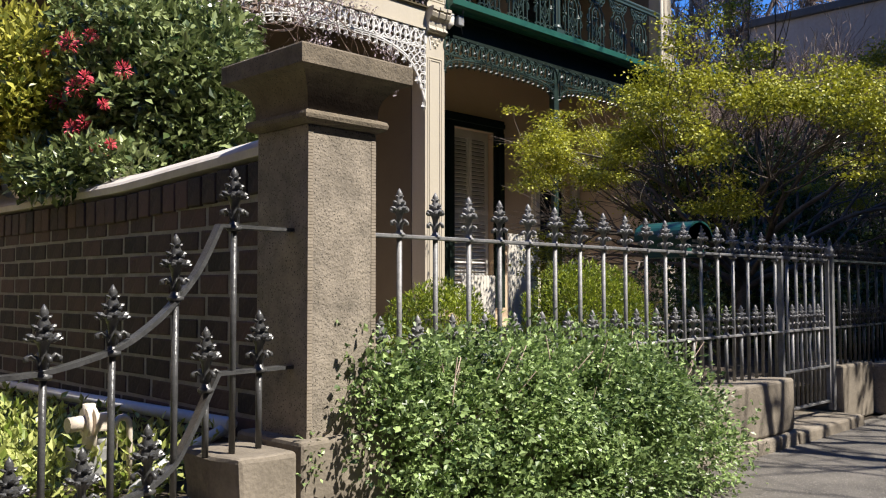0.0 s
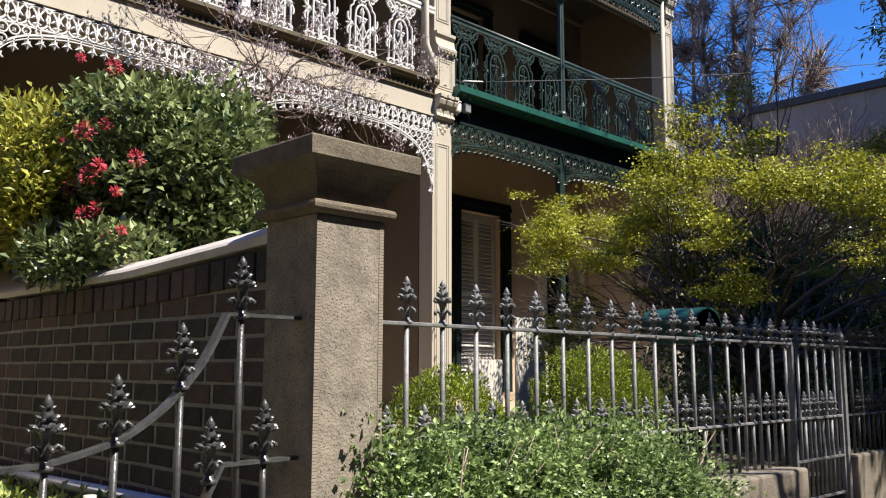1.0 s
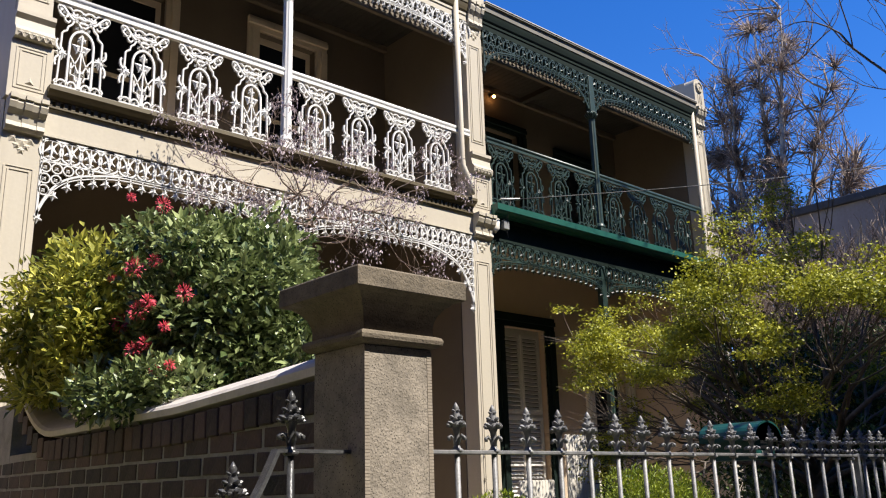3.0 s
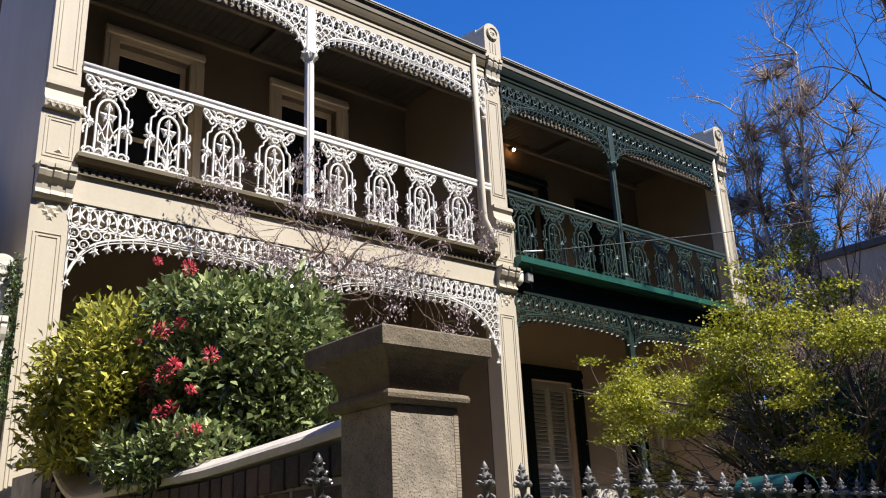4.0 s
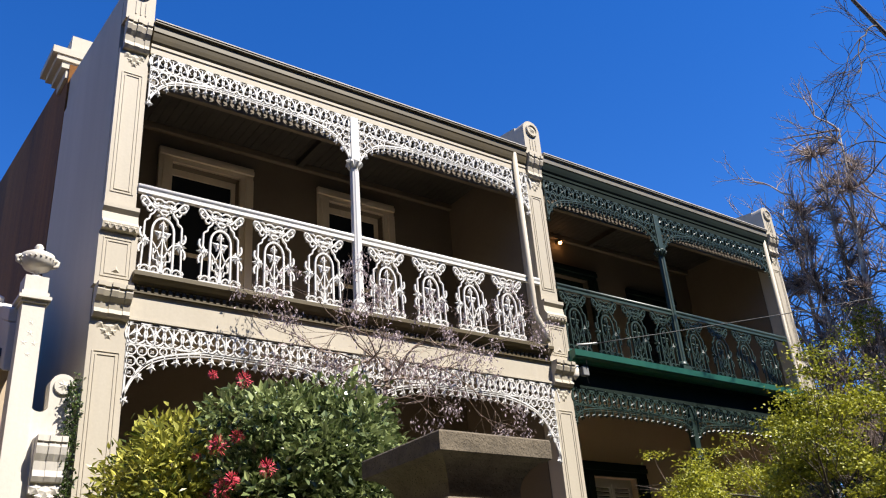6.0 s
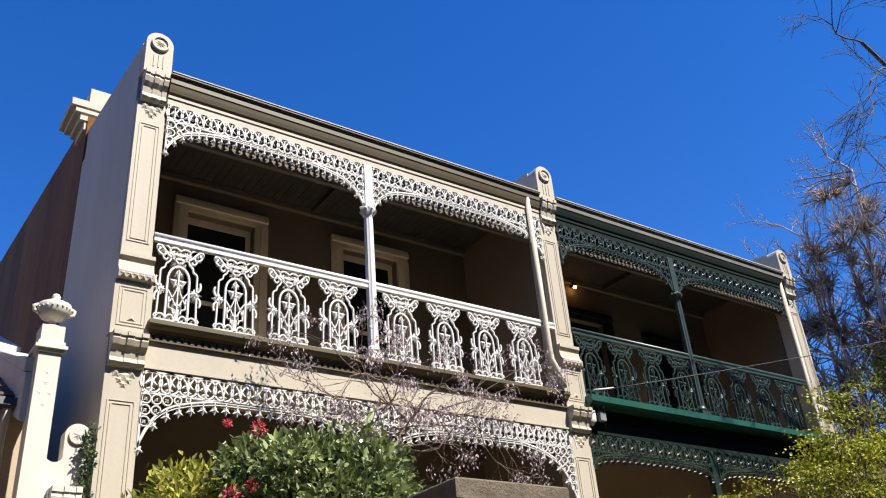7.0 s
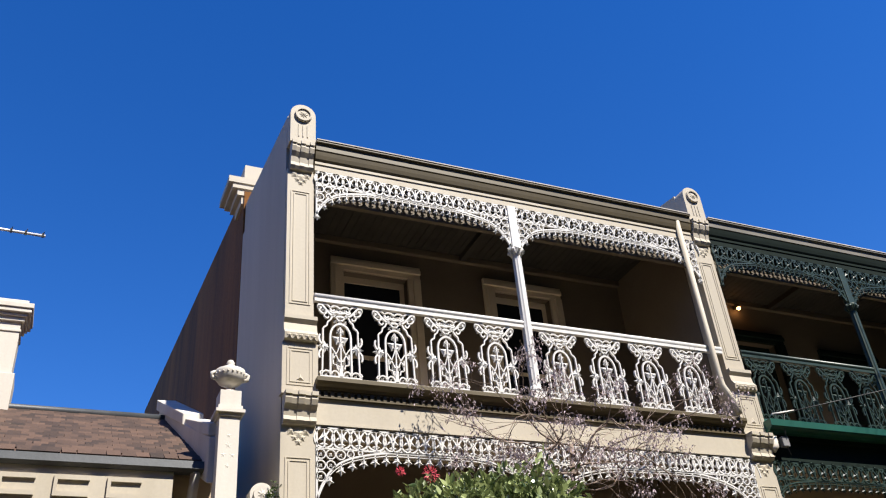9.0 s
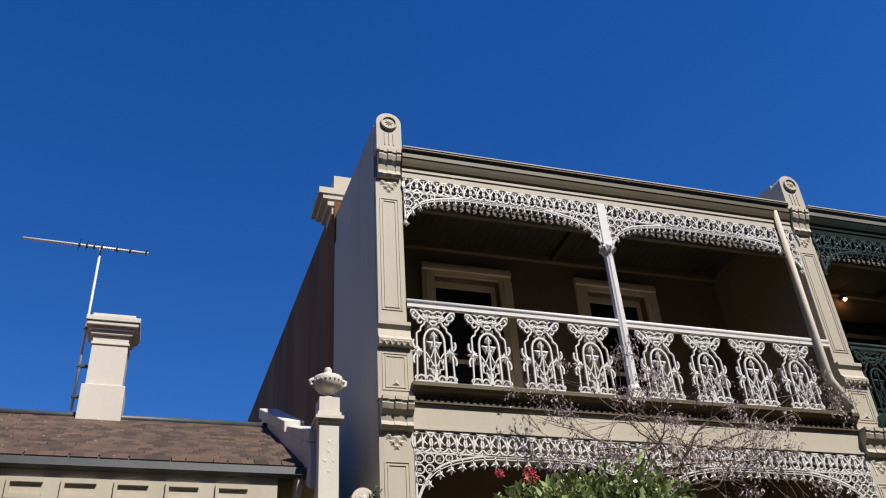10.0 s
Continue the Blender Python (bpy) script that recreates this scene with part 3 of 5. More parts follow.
# ---- terrace houses ----
def panel_mesh(material):
    """One cast balustrade panel, 0.46 wide and 0.735 high, its foot at z 0 and its middle at x 0."""
    b = bmesh.new()
    t = 0.020

    def curl(pts, w, n=4):
        stroke(b, spline(pts, n), w, t)

    for s in (-1, 1):
        # outer frame, stepping in towards the crest
        stroke(b, [(s * 0.190, 0.05), (s * 0.182, 0.30), (s * 0.180, 0.475), (s * 0.166, 0.492), (s * 0.140, 0.508), (s * 0.132, 0.545), (s * 0.100, 0.572), (s * 0.085, 0.605), (s * 0.062, 0.632)], 0.018, t)
        # inner arch
        stroke(b, [(s * 0.108, 0.05), (s * 0.106, 0.40)] + arc(0, 0.40, 0.106, 0 if s > 0 else 180, 90, 7, 0.135), 0.022, t)
        # spreading wings of the crest
        curl([(0, 0.612), (s * 0.055, 0.606), (s * 0.108, 0.630), (s * 0.150, 0.672), (s * 0.190, 0.712), (s * 0.222, 0.714), (s * 0.228, 0.684), (s * 0.206, 0.674), (s * 0.196, 0.690)], 0.021)
        curl([(s * 0.226, 0.700), (s * 0.214, 0.652), (s * 0.176, 0.626), (s * 0.146, 0.634), (s * 0.150, 0.656)], 0.018)
        curl([(s * 0.170, 0.628), (s * 0.160, 0.594), (s * 0.132, 0.584), (s * 0.120, 0.604)], 0.016)
        curl([(0, 0.690), (s * 0.046, 0.716), (s * 0.092, 0.702), (s * 0.098, 0.672), (s * 0.072, 0.662), (s * 0.062, 0.680)], 0.017)
        curl([(s * 0.095, 0.690), (s * 0.140, 0.722), (s * 0.185, 0.726)], 0.015)
        curl([(0, 0.640), (s * 0.045, 0.652), (s * 0.080, 0.642), (s * 0.110, 0.660)], 0.017)
        curl([(s * 0.064, 0.632), (s * 0.035, 0.586), (s * 0.012, 0.566)], 0.016)
        for u, v, q in ((0.040, 0.672, 0.024), (0.108, 0.664, 0.020), (0.172, 0.672, 0.024), (0.205, 0.706, 0.020), (0.052, 0.560, 0.024), (0.090, 0.612, 0.022), (0.150, 0.590, 0.017), (0.200, 0.630, 0.016)):
            boss(b, s * u, v, q, t, petals=4, turn=45, deep=0.55)
        # side flowers with pointed leaves above and below
        boss(b, s * 0.163, 0.298, 0.060, t, petals=4, turn=0, deep=0.50)
        boss(b, s * 0.163, 0.298, 0.050, t, petals=4, turn=45, deep=0.5)
        boss(b, s * 0.210, 0.300, 0.036, t, petals=3, turn=90 - s * 90, deep=0.4)
        curl([(s * 0.180, 0.315), (s * 0.214, 0.345), (s * 0.221, 0.385), (s * 0.212, 0.412)], 0.020)
        curl([(s * 0.180, 0.280), (s * 0.214, 0.250), (s * 0.223, 0.210), (s * 0.214, 0.182)], 0.020)
        boss(b, s * 0.216, 0.372, 0.026, t, petals=3, turn=90, deep=0.5)
        boss(b, s * 0.218, 0.225, 0.026, t, petals=3, turn=-90, deep=0.5)
        # butterfly leaf, spreading rods and the stepped frame below them
        boss(b, s * 0.040, 0.385, 0.052, t, petals=3, turn=90 - s * 62, deep=0.5)
        boss(b, s * 0.024, 0.352, 0.034, t, petals=3, turn=-90 + s * 40, deep=0.5)
        boss(b, s * 0.020, 0.458, 0.030, t, petals=4, turn=45, deep=0.5)
        curl([(s * 0.004, 0.35), (s * 0.030, 0.27), (s * 0.082, 0.175)], 0.011)
        stroke(b, [(s * 0.082, 0.235), (s * 0.080, 0.135), (s * 0.045, 0.128), (s * 0.036, 0.09)], 0.015, t)
        curl([(s * 0.10, 0.30), (s * 0.060, 0.245), (s * 0.020, 0.160)], 0.013)
        boss(b, s * 0.028, 0.170, 0.030, t, petals=4, turn=45, deep=0.5)
        # foot: two small arches with flowers
        stroke(b, arc(s * 0.062, 0.020, 0.040, 0, 180, 7, 0.050), 0.016, t)
        stroke(b, arc(s * 0.150, 0.020, 0.046, 0, 180, 7, 0.048), 0.016, t)
        stroke(b, [(s * 0.196, 0.020), (s * 0.215, 0.042), (s * 0.200, 0.062)], 0.016, t)
        for u in (0.062, 0.150):
            boss(b, s * u, 0.036, 0.024, t, petals=4, turn=45)
    boss(b, 0, 0.655, 0.044, t, petals=5, turn=90, deep=0.55)
    boss(b, 0, 0.700, 0.028, t, petals=3, turn=90, deep=0.5)
    boss(b, 0, 0.570, 0.034, t, petals=4, turn=45, deep=0.5)
    boss(b, 0, 0.488, 0.038, t, petals=3, turn=90, deep=0.5)
    boss(b, 0, 0.440, 0.032, t, petals=4, turn=0, deep=0.5)
    boss(b, 0, 0.352, 0.030, t, petals=4, turn=0, deep=0.5)
    boss(b, 0, 0.165, 0.052, t, petals=3, turn=90, deep=0.5)
    boss(b, 0, 0.105, 0.042, t, petals=4, turn=45, deep=0.6)
    stroke(b, [(0, 0.01), (0, 0.09)], 0.040, t)
    stroke(b, [(0, 0.09), (0, 0.50)], 0.015, t)
    stroke(b, [(-0.212, 0.012), (0.212, 0.012)], 0.020, t)
    me_p = bpy.data.meshes.new("panel")
    b.to_mesh(me_p)
    b.free()
    me_p.materials.append(material)
    return me_p


def frieze(parent, name, x0, x1, top, band, drop_l, drop_r, material, y=0.05, pitch=0.168, drop_gap=0.11):
    """Cast lace between two posts: interlaced rings in a band, corner brackets that curve down, and hanging drops."""
    b = bmesh.new()
    t, h = 0.018, top - band
    n = max(4, round((x1 - x0) / pitch))
    p = (x1 - x0) / n
    run = min(0.85, (x1 - x0) * 0.32)

    def low(x):
        z = band
        for d, dep in ((x - x0, drop_l), (x1 - x, drop_r)):
            if d < run:
                u = 1 - d / run
                z = min(z, band - dep * (0.35 * u ** 1.5 + 0.65 * u ** 7))
        return z

    stroke(b, [(x0, top - 0.01), (x1, top - 0.01)], 0.022, t, y)
    stroke(b, [(x0, band), (x1, band)], 0.016, t, y)
    mid = (top + band) / 2
    for i in range(n):
        cx = x0 + (i + 0.5) * p
        ring(b, cx, mid, h * 0.47, 0.019, t, y, 14)
        stroke(b, arc(cx + p / 2, band, p * 0.52, 0, 180, 8, h * 0.95), 0.017, t, y + 0.003)
        boss(b, cx, mid + h * 0.06, h * 0.34, t, y, 3, 90, 0.42)
        boss(b, cx + p / 2, mid - h * 0.05, h * 0.16, t, y, 4, 0, 0.4)
        boss(b, cx + p / 2, band + h * 0.06, h * 0.13, t, y, 3, 90, 0.45)
        boss(b, cx, mid - h * 0.28, h * 0.21, t, y, 4, 0, 0.45)
        stroke(b, [(cx, band), (cx, top)], 0.011, t, y)
        boss(b, cx + p / 2, top - h * 0.12, h * 0.13, t, y, 4, 45, 0.45)
        boss(b, cx, top + 0.004, 0.028, t, y, 4, 45)
    curve = [(x0 + (x1 - x0) * i / 72, 0) for i in range(73)]
    curve = [(x, low(x)) for x, _ in curve]
    stroke(b, [(x, z - 0.004) for x, z in curve], 0.020, t, y)
    stroke(b, [(x, z - 0.034) for x, z in curve], 0.010, t, y)
    # brackets: scrolls between the band and the curved edge
    for side, dep in ((0, drop_l), (1, drop_r)):
        d = 0.05
        while d < run:
            x = x0 + d if side == 0 else x1 - d
            room = band - low(x)
            z = band
            while room > 0.05:
                r = min(0.052, room / 2)
                ring(b, x, z - r, r * 0.86, 0.013, t, y, 10)
                boss(b, x, z - r, r * 0.5, t, y, 4, 45)
                z -= 2 * r
                room -= 2 * r
            d += 0.095
        x = x0 + 0.012 if side == 0 else x1 - 0.012
        stroke(b, [(x, top), (x, band - dep)], 0.022, t, y)
    # drops
    m = round((x1 - x0) / drop_gap)
    for i in range(m + 1):
        x = x0 + 0.02 + (x1 - x0 - 0.04) * i / m
        z = low(x) - 0.035
        long = 0.045
        stroke(b, [(x, z + 0.02), (x, z - long)], 0.014, t, y)
        boss(b, x, z - long, drop_gap * 0.46, t, y, 5, -90, 0.5)
    for side, dep in ((x0, drop_l), (x1, drop_r)):
        s = 1 if side == x0 else -1
        boss(b, side + s * 0.02, band - dep - 0.02, 0.045, t, y, 4, 0, 0.5)
    return part(name, b, material, parent)


def post_part(parent, x, y, z0, z1, cap_z, material, name="post"):
    """A slim fluted cast column with base, capital and a square upper shaft to the beam."""
    b = bmesh.new()
    box(b, x - 0.082, x + 0.082, y - 0.075, y + 0.075, z0, z0 + 0.10)
    lathe(b, [(0.078, z0 + 0.10), (0.080, z0 + 0.13), (0.066, z0 + 0.15), (0.062, z0 + 0.17)], x, y, 14)
    c = part(name, b, material, parent)
    b = bmesh.new()
    lathe(b, [(0.060, z0 + 0.16), (0.052, cap_z - 0.14)], x, y, 20, 0.10)
    part("shaft", b, material, c)
    b = bmesh.new()
    lathe(b, [(0.045, cap_z - 0.15), (0.055, cap_z - 0.14), (0.045, cap_z - 0.125), (0.05, cap_z - 0.08), (0.075, cap_z - 0.03), (0.085, cap_z - 0.01), (0.07, cap_z)], x, y, 12)
    for k in range(8):
        a = k * math.tau / 8
        tube(b, [(x + 0.045 * math.cos(a), y + 0.045 * math.sin(a), cap_z - 0.11), (x + 0.075 * math.cos(a), y + 0.075 * math.sin(a), cap_z - 0.06), (x + 0.095 * math.cos(a), y + 0.095 * math.sin(a), cap_z - 0.035), (x + 0.09 * math.cos(a), y + 0.09 * math.sin(a), cap_z - 0.055)], 0.016, 5)
    part("capital", b, material, c)
    part("upper_shaft", boxes((x - 0.055, x + 0.055, y - 0.045, y + 0.045, cap_z, z1), bevel=0.006), material, c)
    return c


def corbel(parent, x, z0, z1, w, out, material):
    """A scrolled console bracket on the pilaster's face."""
    b = bmesh.new()
    h = z1 - z0
    prof = [(0.0, z0), (-0.35 * out, z0 + 0.02 * h), (-0.55 * out, z0 + 0.12 * h), (-0.45 * out, z0 + 0.26 * h), (-0.55 * out, z0 + 0.45 * h), (-0.85 * out, z0 + 0.6 * h), (-out, z0 + 0.76 * h), (-0.95 * out, z0 + 0.86 * h), (-1.1 * out, z0 + 0.87 * h), (-1.1 * out, z1), (0.0, z1)]
    for k in range(5):
        a = x - w / 2 + w * k / 5
        prism(b, [(u * (1.0 if k % 2 == 0 else 0.9), v) for u, v in prof], "x", a, a + w / 5)
    c = part("corbel", b, material, parent)
    b = bmesh.new()
    for dx, dz, r in ((0, -0.07, 0.085), (-0.07, -0.045, 0.06), (0.07, -0.045, 0.06), (-0.035, -0.11, 0.045), (0.035, -0.11, 0.045), (0, -0.15, 0.045)):
        boss(b, x + dx, z0 + dz, r, 0.016, -0.012, 5, 90, 0.65)
    part("leaf_drop", b, material, c)
    return c


def outline_panel(b, x0, x1, z0, z1, y, w=0.018):
    for q in (0.0, 0.03):
        stroke(b, [(x0 + q, z0 + q), (x1 - q, z0 + q), (x1 - q, z1 - q), (x0 + q, z1 - q)], w, 0.008, y, True)


def party_wall(x, material, parent, back=2.36):
    """The wing wall with its pilaster front, consoles, and rounded acroterion with a rose."""
    party = part("wing_wall", boxes((x - 0.149, x + 0.149, 0.061, back, 0.2, 7.72)), material, parent)
    b = bmesh.new()
    prism(b, [(0.101, 7.45), (0.101, 7.93), (back, 8.23), (back, 7.45)], "x", x - 0.13, x + 0.13)
    part("parapet", b, material, party)
    b = bmesh.new()
    box(b, x - 0.145, x + 0.145, -0.005, 0.06, 5.26, 7.10)
    outline_panel(b, x - 0.10, x + 0.10, 5.42, 6.80, -0.008)
    part("upper_pilaster", b, material, party)
    b = bmesh.new()
    box(b, x - 0.175, x + 0.175, -0.05, 0.06, 4.44, 4.97)
    outline_panel(b, x - 0.125, x + 0.125, 4.53, 4.91, -0.052)
    boss(b, x, 4.60, 0.06, 0.02, -0.055, 3, 90, 0.5)
    part("dado", b, material, party)
    b = bmesh.new()
    box(b, x - 0.165, x + 0.165, -0.005, 0.06, 0.4, 4.14)
    outline_panel(b, x - 0.115, x + 0.115, 0.9, 3.84, -0.008)
    box(b, x - 0.20, x + 0.20, -0.04, 0.05, 0.3, 0.72)
    part("lower_pilaster", b, material, party)
    corbel(party, x, 7.07, 7.42, 0.25, 0.12, material)
    corbel(party, x, 4.14, 4.44, 0.31, 0.13, material)
    b = bmesh.new()
    prism(b, [(-0.0, 4.97), (-0.09, 4.99), (-0.10, 5.05), (-0.06, 5.10), (-0.045, 5.18), (-0.075, 5.22), (-0.075, 5.26), (0.05, 5.26), (0.05, 4.97)], "x", x - 0.165, x + 0.165)
    for k in range(5):
        boss(b, x - 0.12 + 0.06 * k, 5.02, 0.045, 0.016, -0.10, 5, 90, 0.55)
    part("string_moulding", b, material, party)
    b = bmesh.new()
    out = [(x - 0.145, 7.42), (x + 0.145, 7.42)] + arc(x, 7.825, 0.145, 0, 180, 12)
    prism(b, out, "y", -0.09, 0.10)
    for dx in (-0.05, 0, 0.05):
        box(b, x + dx - 0.006, x + dx + 0.006, -0.098, -0.08, 7.50, 7.67)
    a = part("acroterion", b, material, party)
    b = bmesh.new()
    prism(b, arc(x, 7.815, 0.10, 0, 360, 20)[:-1], "y", -0.105, -0.08)
    ring(b, x, 7.815, 0.085, 0.022, 0.016, -0.112, 20)
    boss(b, x, 7.815, 0.062, 0.016, -0.112, 8, 0, 0.6)
    part("rose", b, material, a)


def sash_window(parent, x0, x1, z0, z1, y, frame_mat, arch_w, shutter=False, curtain=False, name="window"):
    """Glazed opening in the recessed wall: moulded architrave, sashes, panes and shutters or curtain."""
    steps = ((0.0, 0.035), (0.38, 0.035), (0.38, 0.07), (0.72, 0.07), (0.72, 0.05), (1.0, 0.05), (1.0, -0.02), (0.0, -0.02))
    b = bmesh.new()
    prism(b, [(y - o, z1 + arch_w * d) for d, o in steps], "x", x0 - arch_w, x1 + arch_w)
    w = part(name, b, frame_mat, parent)
    for edge, s in ((x0, -1), (x1, 1)):
        b = bmesh.new()
        prism(b, [(edge + s * arch_w * d, y - o) for d, o in steps], "z", z0, z1)
        part("jamb", b, frame_mat, w)
    mid, zc = (x0 + x1) / 2, z0 + (z1 - z0) * 0.52
    b = bmesh.new()
    for u0, u1 in ((x0, x0 + 0.06), (x1 - 0.06, x1)):
        box(b, u0, u1, y + 0.13, y + 0.17, z0, z1)
    for v0, v1 in ((z0, z0 + 0.08), (zc - 0.025, zc + 0.025), (z1 - 0.09, z1)):
        box(b, x0 + 0.06, x1 - 0.06, y + 0.13, y + 0.17, v0, v1)
    part("sash_frame", b, SHUTTER if shutter else frame_mat, w)
    for v0, v1 in ((z0 + 0.08, zc - 0.025), (zc + 0.025, z1 - 0.09)):
        part("pane", boxes((x0 + 0.06, x1 - 0.06, y + 0.146, y + 0.152, v0, v1)), GLASS, w)
        if shutter:
            for u0, u1 in ((x0 + 0.05, mid - 0.005), (mid + 0.005, x1 - 0.05)):
                b = bmesh.new()
                for q0, q1 in ((u0, u0 + 0.045), (u1 - 0.045, u1)):
                    box(b, q0, q1, y + 0.095, y + 0.125, v0, v1)
                for q0, q1 in ((v0, v0 + 0.05), (v1 - 0.05, v1)):
                    box(b, u0 + 0.045, u1 - 0.045, y + 0.095, y + 0.125, q0, q1)
                bmesh.ops.remove_doubles(b, verts=b.verts, dist=0.0005)
                part("shutter_frame", b, SHUTTER, w, "white plantation shutter frame")
                z = v0 + 0.075
                while z < v1 - 0.07:
                    b = bmesh.new()
                    prism(b, [(y + 0.092, z - 0.014), (y + 0.096, z - 0.022), (y + 0.13, z + 0.026), (y + 0.126, z + 0.034)], "x", u0 + 0.046, u1 - 0.046)
                    part("slat", b, SHUTTER, w)
                    z += 0.062
    if curtain:
        b = bmesh.new()
        n = 24
        rows = [[b.verts.new((x0 + 0.05 + (mid - 0.1 - x0) * i / n, y + 0.21 + 0.02 * math.sin(i * 1.9), z)) for i in range(n + 1)] for z in (z0, z1)]
        for i in range(n):
            b.faces.new((rows[0][i], rows[0][i + 1], rows[1][i + 1], rows[1][i]))
        part("curtain", b, CURTAIN, w, "pale hanging curtain")
    return w


def wall_with_holes(parent, name, x0, x1, z0, z1, y, holes, material):
    """A wall 0.25 thick with rectangular openings that go through it."""
    b = bmesh.new()
    cut = x0
    for h0, h1, v0, v1 in sorted(holes):
        box(b, cut, h0, y, y + 0.25, z0, z1)
        if v0 > z0:
            box(b, h0, h1, y, y + 0.25, z0, v0)
        box(b, h0, h1, y, y + 0.25, v1, z1)
        cut = h1
    box(b, cut, x1, y, y + 0.25, z0, z1)
    bmesh.ops.remove_doubles(b, verts=b.verts, dist=0.0005)
    return part(name, b, material, parent)


def verandah(h, x0, x1, post_x, iron, nosing, board, wall_up, wall_down, roof_mat, frame, style):
    """Two storeys of cast-iron verandah between two wing walls."""
    y = 0.05
    # recessed front wall, floors, ceilings and a near-black sheet behind the rooms
    if style == "cream":
        up = [(-4.485, -3.60, 4.62, 6.975), (-2.325, -1.45, 4.62, 6.985)]
        down = [(-4.2, -3.2, 0.9, 3.3), (-1.9, -1.0, 0.5, 3.1)]
    else:
        up = [(1.55, 2.55, 4.62, 6.75), (3.6, 4.5, 4.62, 6.6)]
        down = [(1.99, 2.93, 0.75, 3.53), (4.05, 4.95, 0.5, 3.1)]
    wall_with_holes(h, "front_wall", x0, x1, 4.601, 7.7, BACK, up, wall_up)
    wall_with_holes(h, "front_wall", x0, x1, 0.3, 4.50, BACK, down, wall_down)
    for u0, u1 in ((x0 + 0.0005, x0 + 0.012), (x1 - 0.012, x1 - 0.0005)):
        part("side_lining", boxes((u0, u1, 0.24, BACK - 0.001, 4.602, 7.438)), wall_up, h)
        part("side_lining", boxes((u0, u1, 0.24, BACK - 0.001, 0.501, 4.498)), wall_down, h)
    # Near-black sheet puts the unlit room's darkness into the colour.
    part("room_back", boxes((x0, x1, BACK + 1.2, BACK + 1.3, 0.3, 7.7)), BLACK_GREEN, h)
    part("balcony_floor", boxes((x0, x1, -0.02, BACK + 1.2, 4.50, 4.60)), FLOOR_BOARDS, h)
    part("verandah_floor", boxes((x0, x1, -0.05, BACK + 1.2, 0.2, 0.5)), FLOOR_BOARDS, h)
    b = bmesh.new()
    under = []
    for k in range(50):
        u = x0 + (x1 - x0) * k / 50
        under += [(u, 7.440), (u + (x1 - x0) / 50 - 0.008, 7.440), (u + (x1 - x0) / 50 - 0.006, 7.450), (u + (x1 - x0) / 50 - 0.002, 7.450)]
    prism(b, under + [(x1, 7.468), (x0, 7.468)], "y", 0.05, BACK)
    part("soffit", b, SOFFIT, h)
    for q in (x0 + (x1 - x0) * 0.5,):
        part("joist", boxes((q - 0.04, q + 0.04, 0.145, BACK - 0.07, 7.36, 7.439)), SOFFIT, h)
    part("wall_plate", boxes((x0, x1, BACK - 0.07, BACK - 0.001, 7.35, 7.439), bevel=0.01), wall_up, h)
    for i, (a, c, v0, v1) in enumerate(up):
        sash_window(h, a, c, v0, v1, BACK, frame, 0.17, curtain=style == "cream" and i == 0)
    for i, (a, c, v0, v1) in enumerate(down):
        sash_window(h, a, c, v0, v1, BACK, WHITE_RENDER if style != "cream" and i else frame, 0.20 if style != "cream" else 0.15, shutter=style != "cream" and i == 0)
    # roof edge
    b = bmesh.new()
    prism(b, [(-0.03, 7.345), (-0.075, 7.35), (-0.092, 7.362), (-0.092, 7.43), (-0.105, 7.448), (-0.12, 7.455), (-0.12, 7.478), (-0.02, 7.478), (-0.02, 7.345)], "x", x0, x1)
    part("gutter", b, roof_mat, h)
    # Pale strip paints in the bright line where the roof sheet's edge is lit.
    part("roof_edge", boxes((x0, x1, -0.128, -0.09, 7.4785, 7.492)), COPING, h, "pale strip for the sunlit edge of the roof sheet")
    b = bmesh.new()
    prism(b, [(0.0, 7.232), (-0.05, 7.236), (-0.062, 7.255), (-0.075, 7.30), (-0.085, 7.344), (0.05, 7.344), (0.05, 7.232)], "x", x0, x1)
    part("cornice", b, nosing if style == "cream" else BLACK_GREEN, h)
    b = bmesh.new()
    box(b, x0, x1, -0.032, 0.14, 7.112, 7.231)
    box(b, x0, x1, -0.044, -0.032, 7.195, 7.231)
    part("beam", b, board, h)
    # Inner board takes the dark wall tone so its shade is painted in.
    part("inner_beam", boxes((x0, x1, 0.075, 0.135, 6.775, 7.111), bevel=0.006), wall_up, h)
    b = bmesh.new()
    prism(b, [(-0.089, 7.492), (BACK + 0.4, 7.78), (BACK + 0.4, 7.74), (-0.089, 7.479)], "x", x0, x1)
    part("verandah_roof", b, ROOF_METAL, h)
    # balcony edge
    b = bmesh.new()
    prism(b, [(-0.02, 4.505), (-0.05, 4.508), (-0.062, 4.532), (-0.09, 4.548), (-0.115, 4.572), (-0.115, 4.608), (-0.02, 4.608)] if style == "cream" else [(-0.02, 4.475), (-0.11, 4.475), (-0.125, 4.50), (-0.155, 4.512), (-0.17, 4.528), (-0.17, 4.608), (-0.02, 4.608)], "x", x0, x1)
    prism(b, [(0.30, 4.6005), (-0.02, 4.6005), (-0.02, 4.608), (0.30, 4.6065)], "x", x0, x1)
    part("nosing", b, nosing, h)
    b = bmesh.new()
    box(b, x0, x1, -0.01, 0.06, 4.43, 4.50)
    if style == "cream":
        k = x0 + 0.02
        while k < x1 - 0.04:
            box(b, k, k + 0.035, -0.038, -0.01, 4.446, 4.502)
            k += 0.066
        box(b, x0, x1, -0.045, -0.01, 4.425, 4.440)
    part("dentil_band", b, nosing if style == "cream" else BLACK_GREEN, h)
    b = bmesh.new()
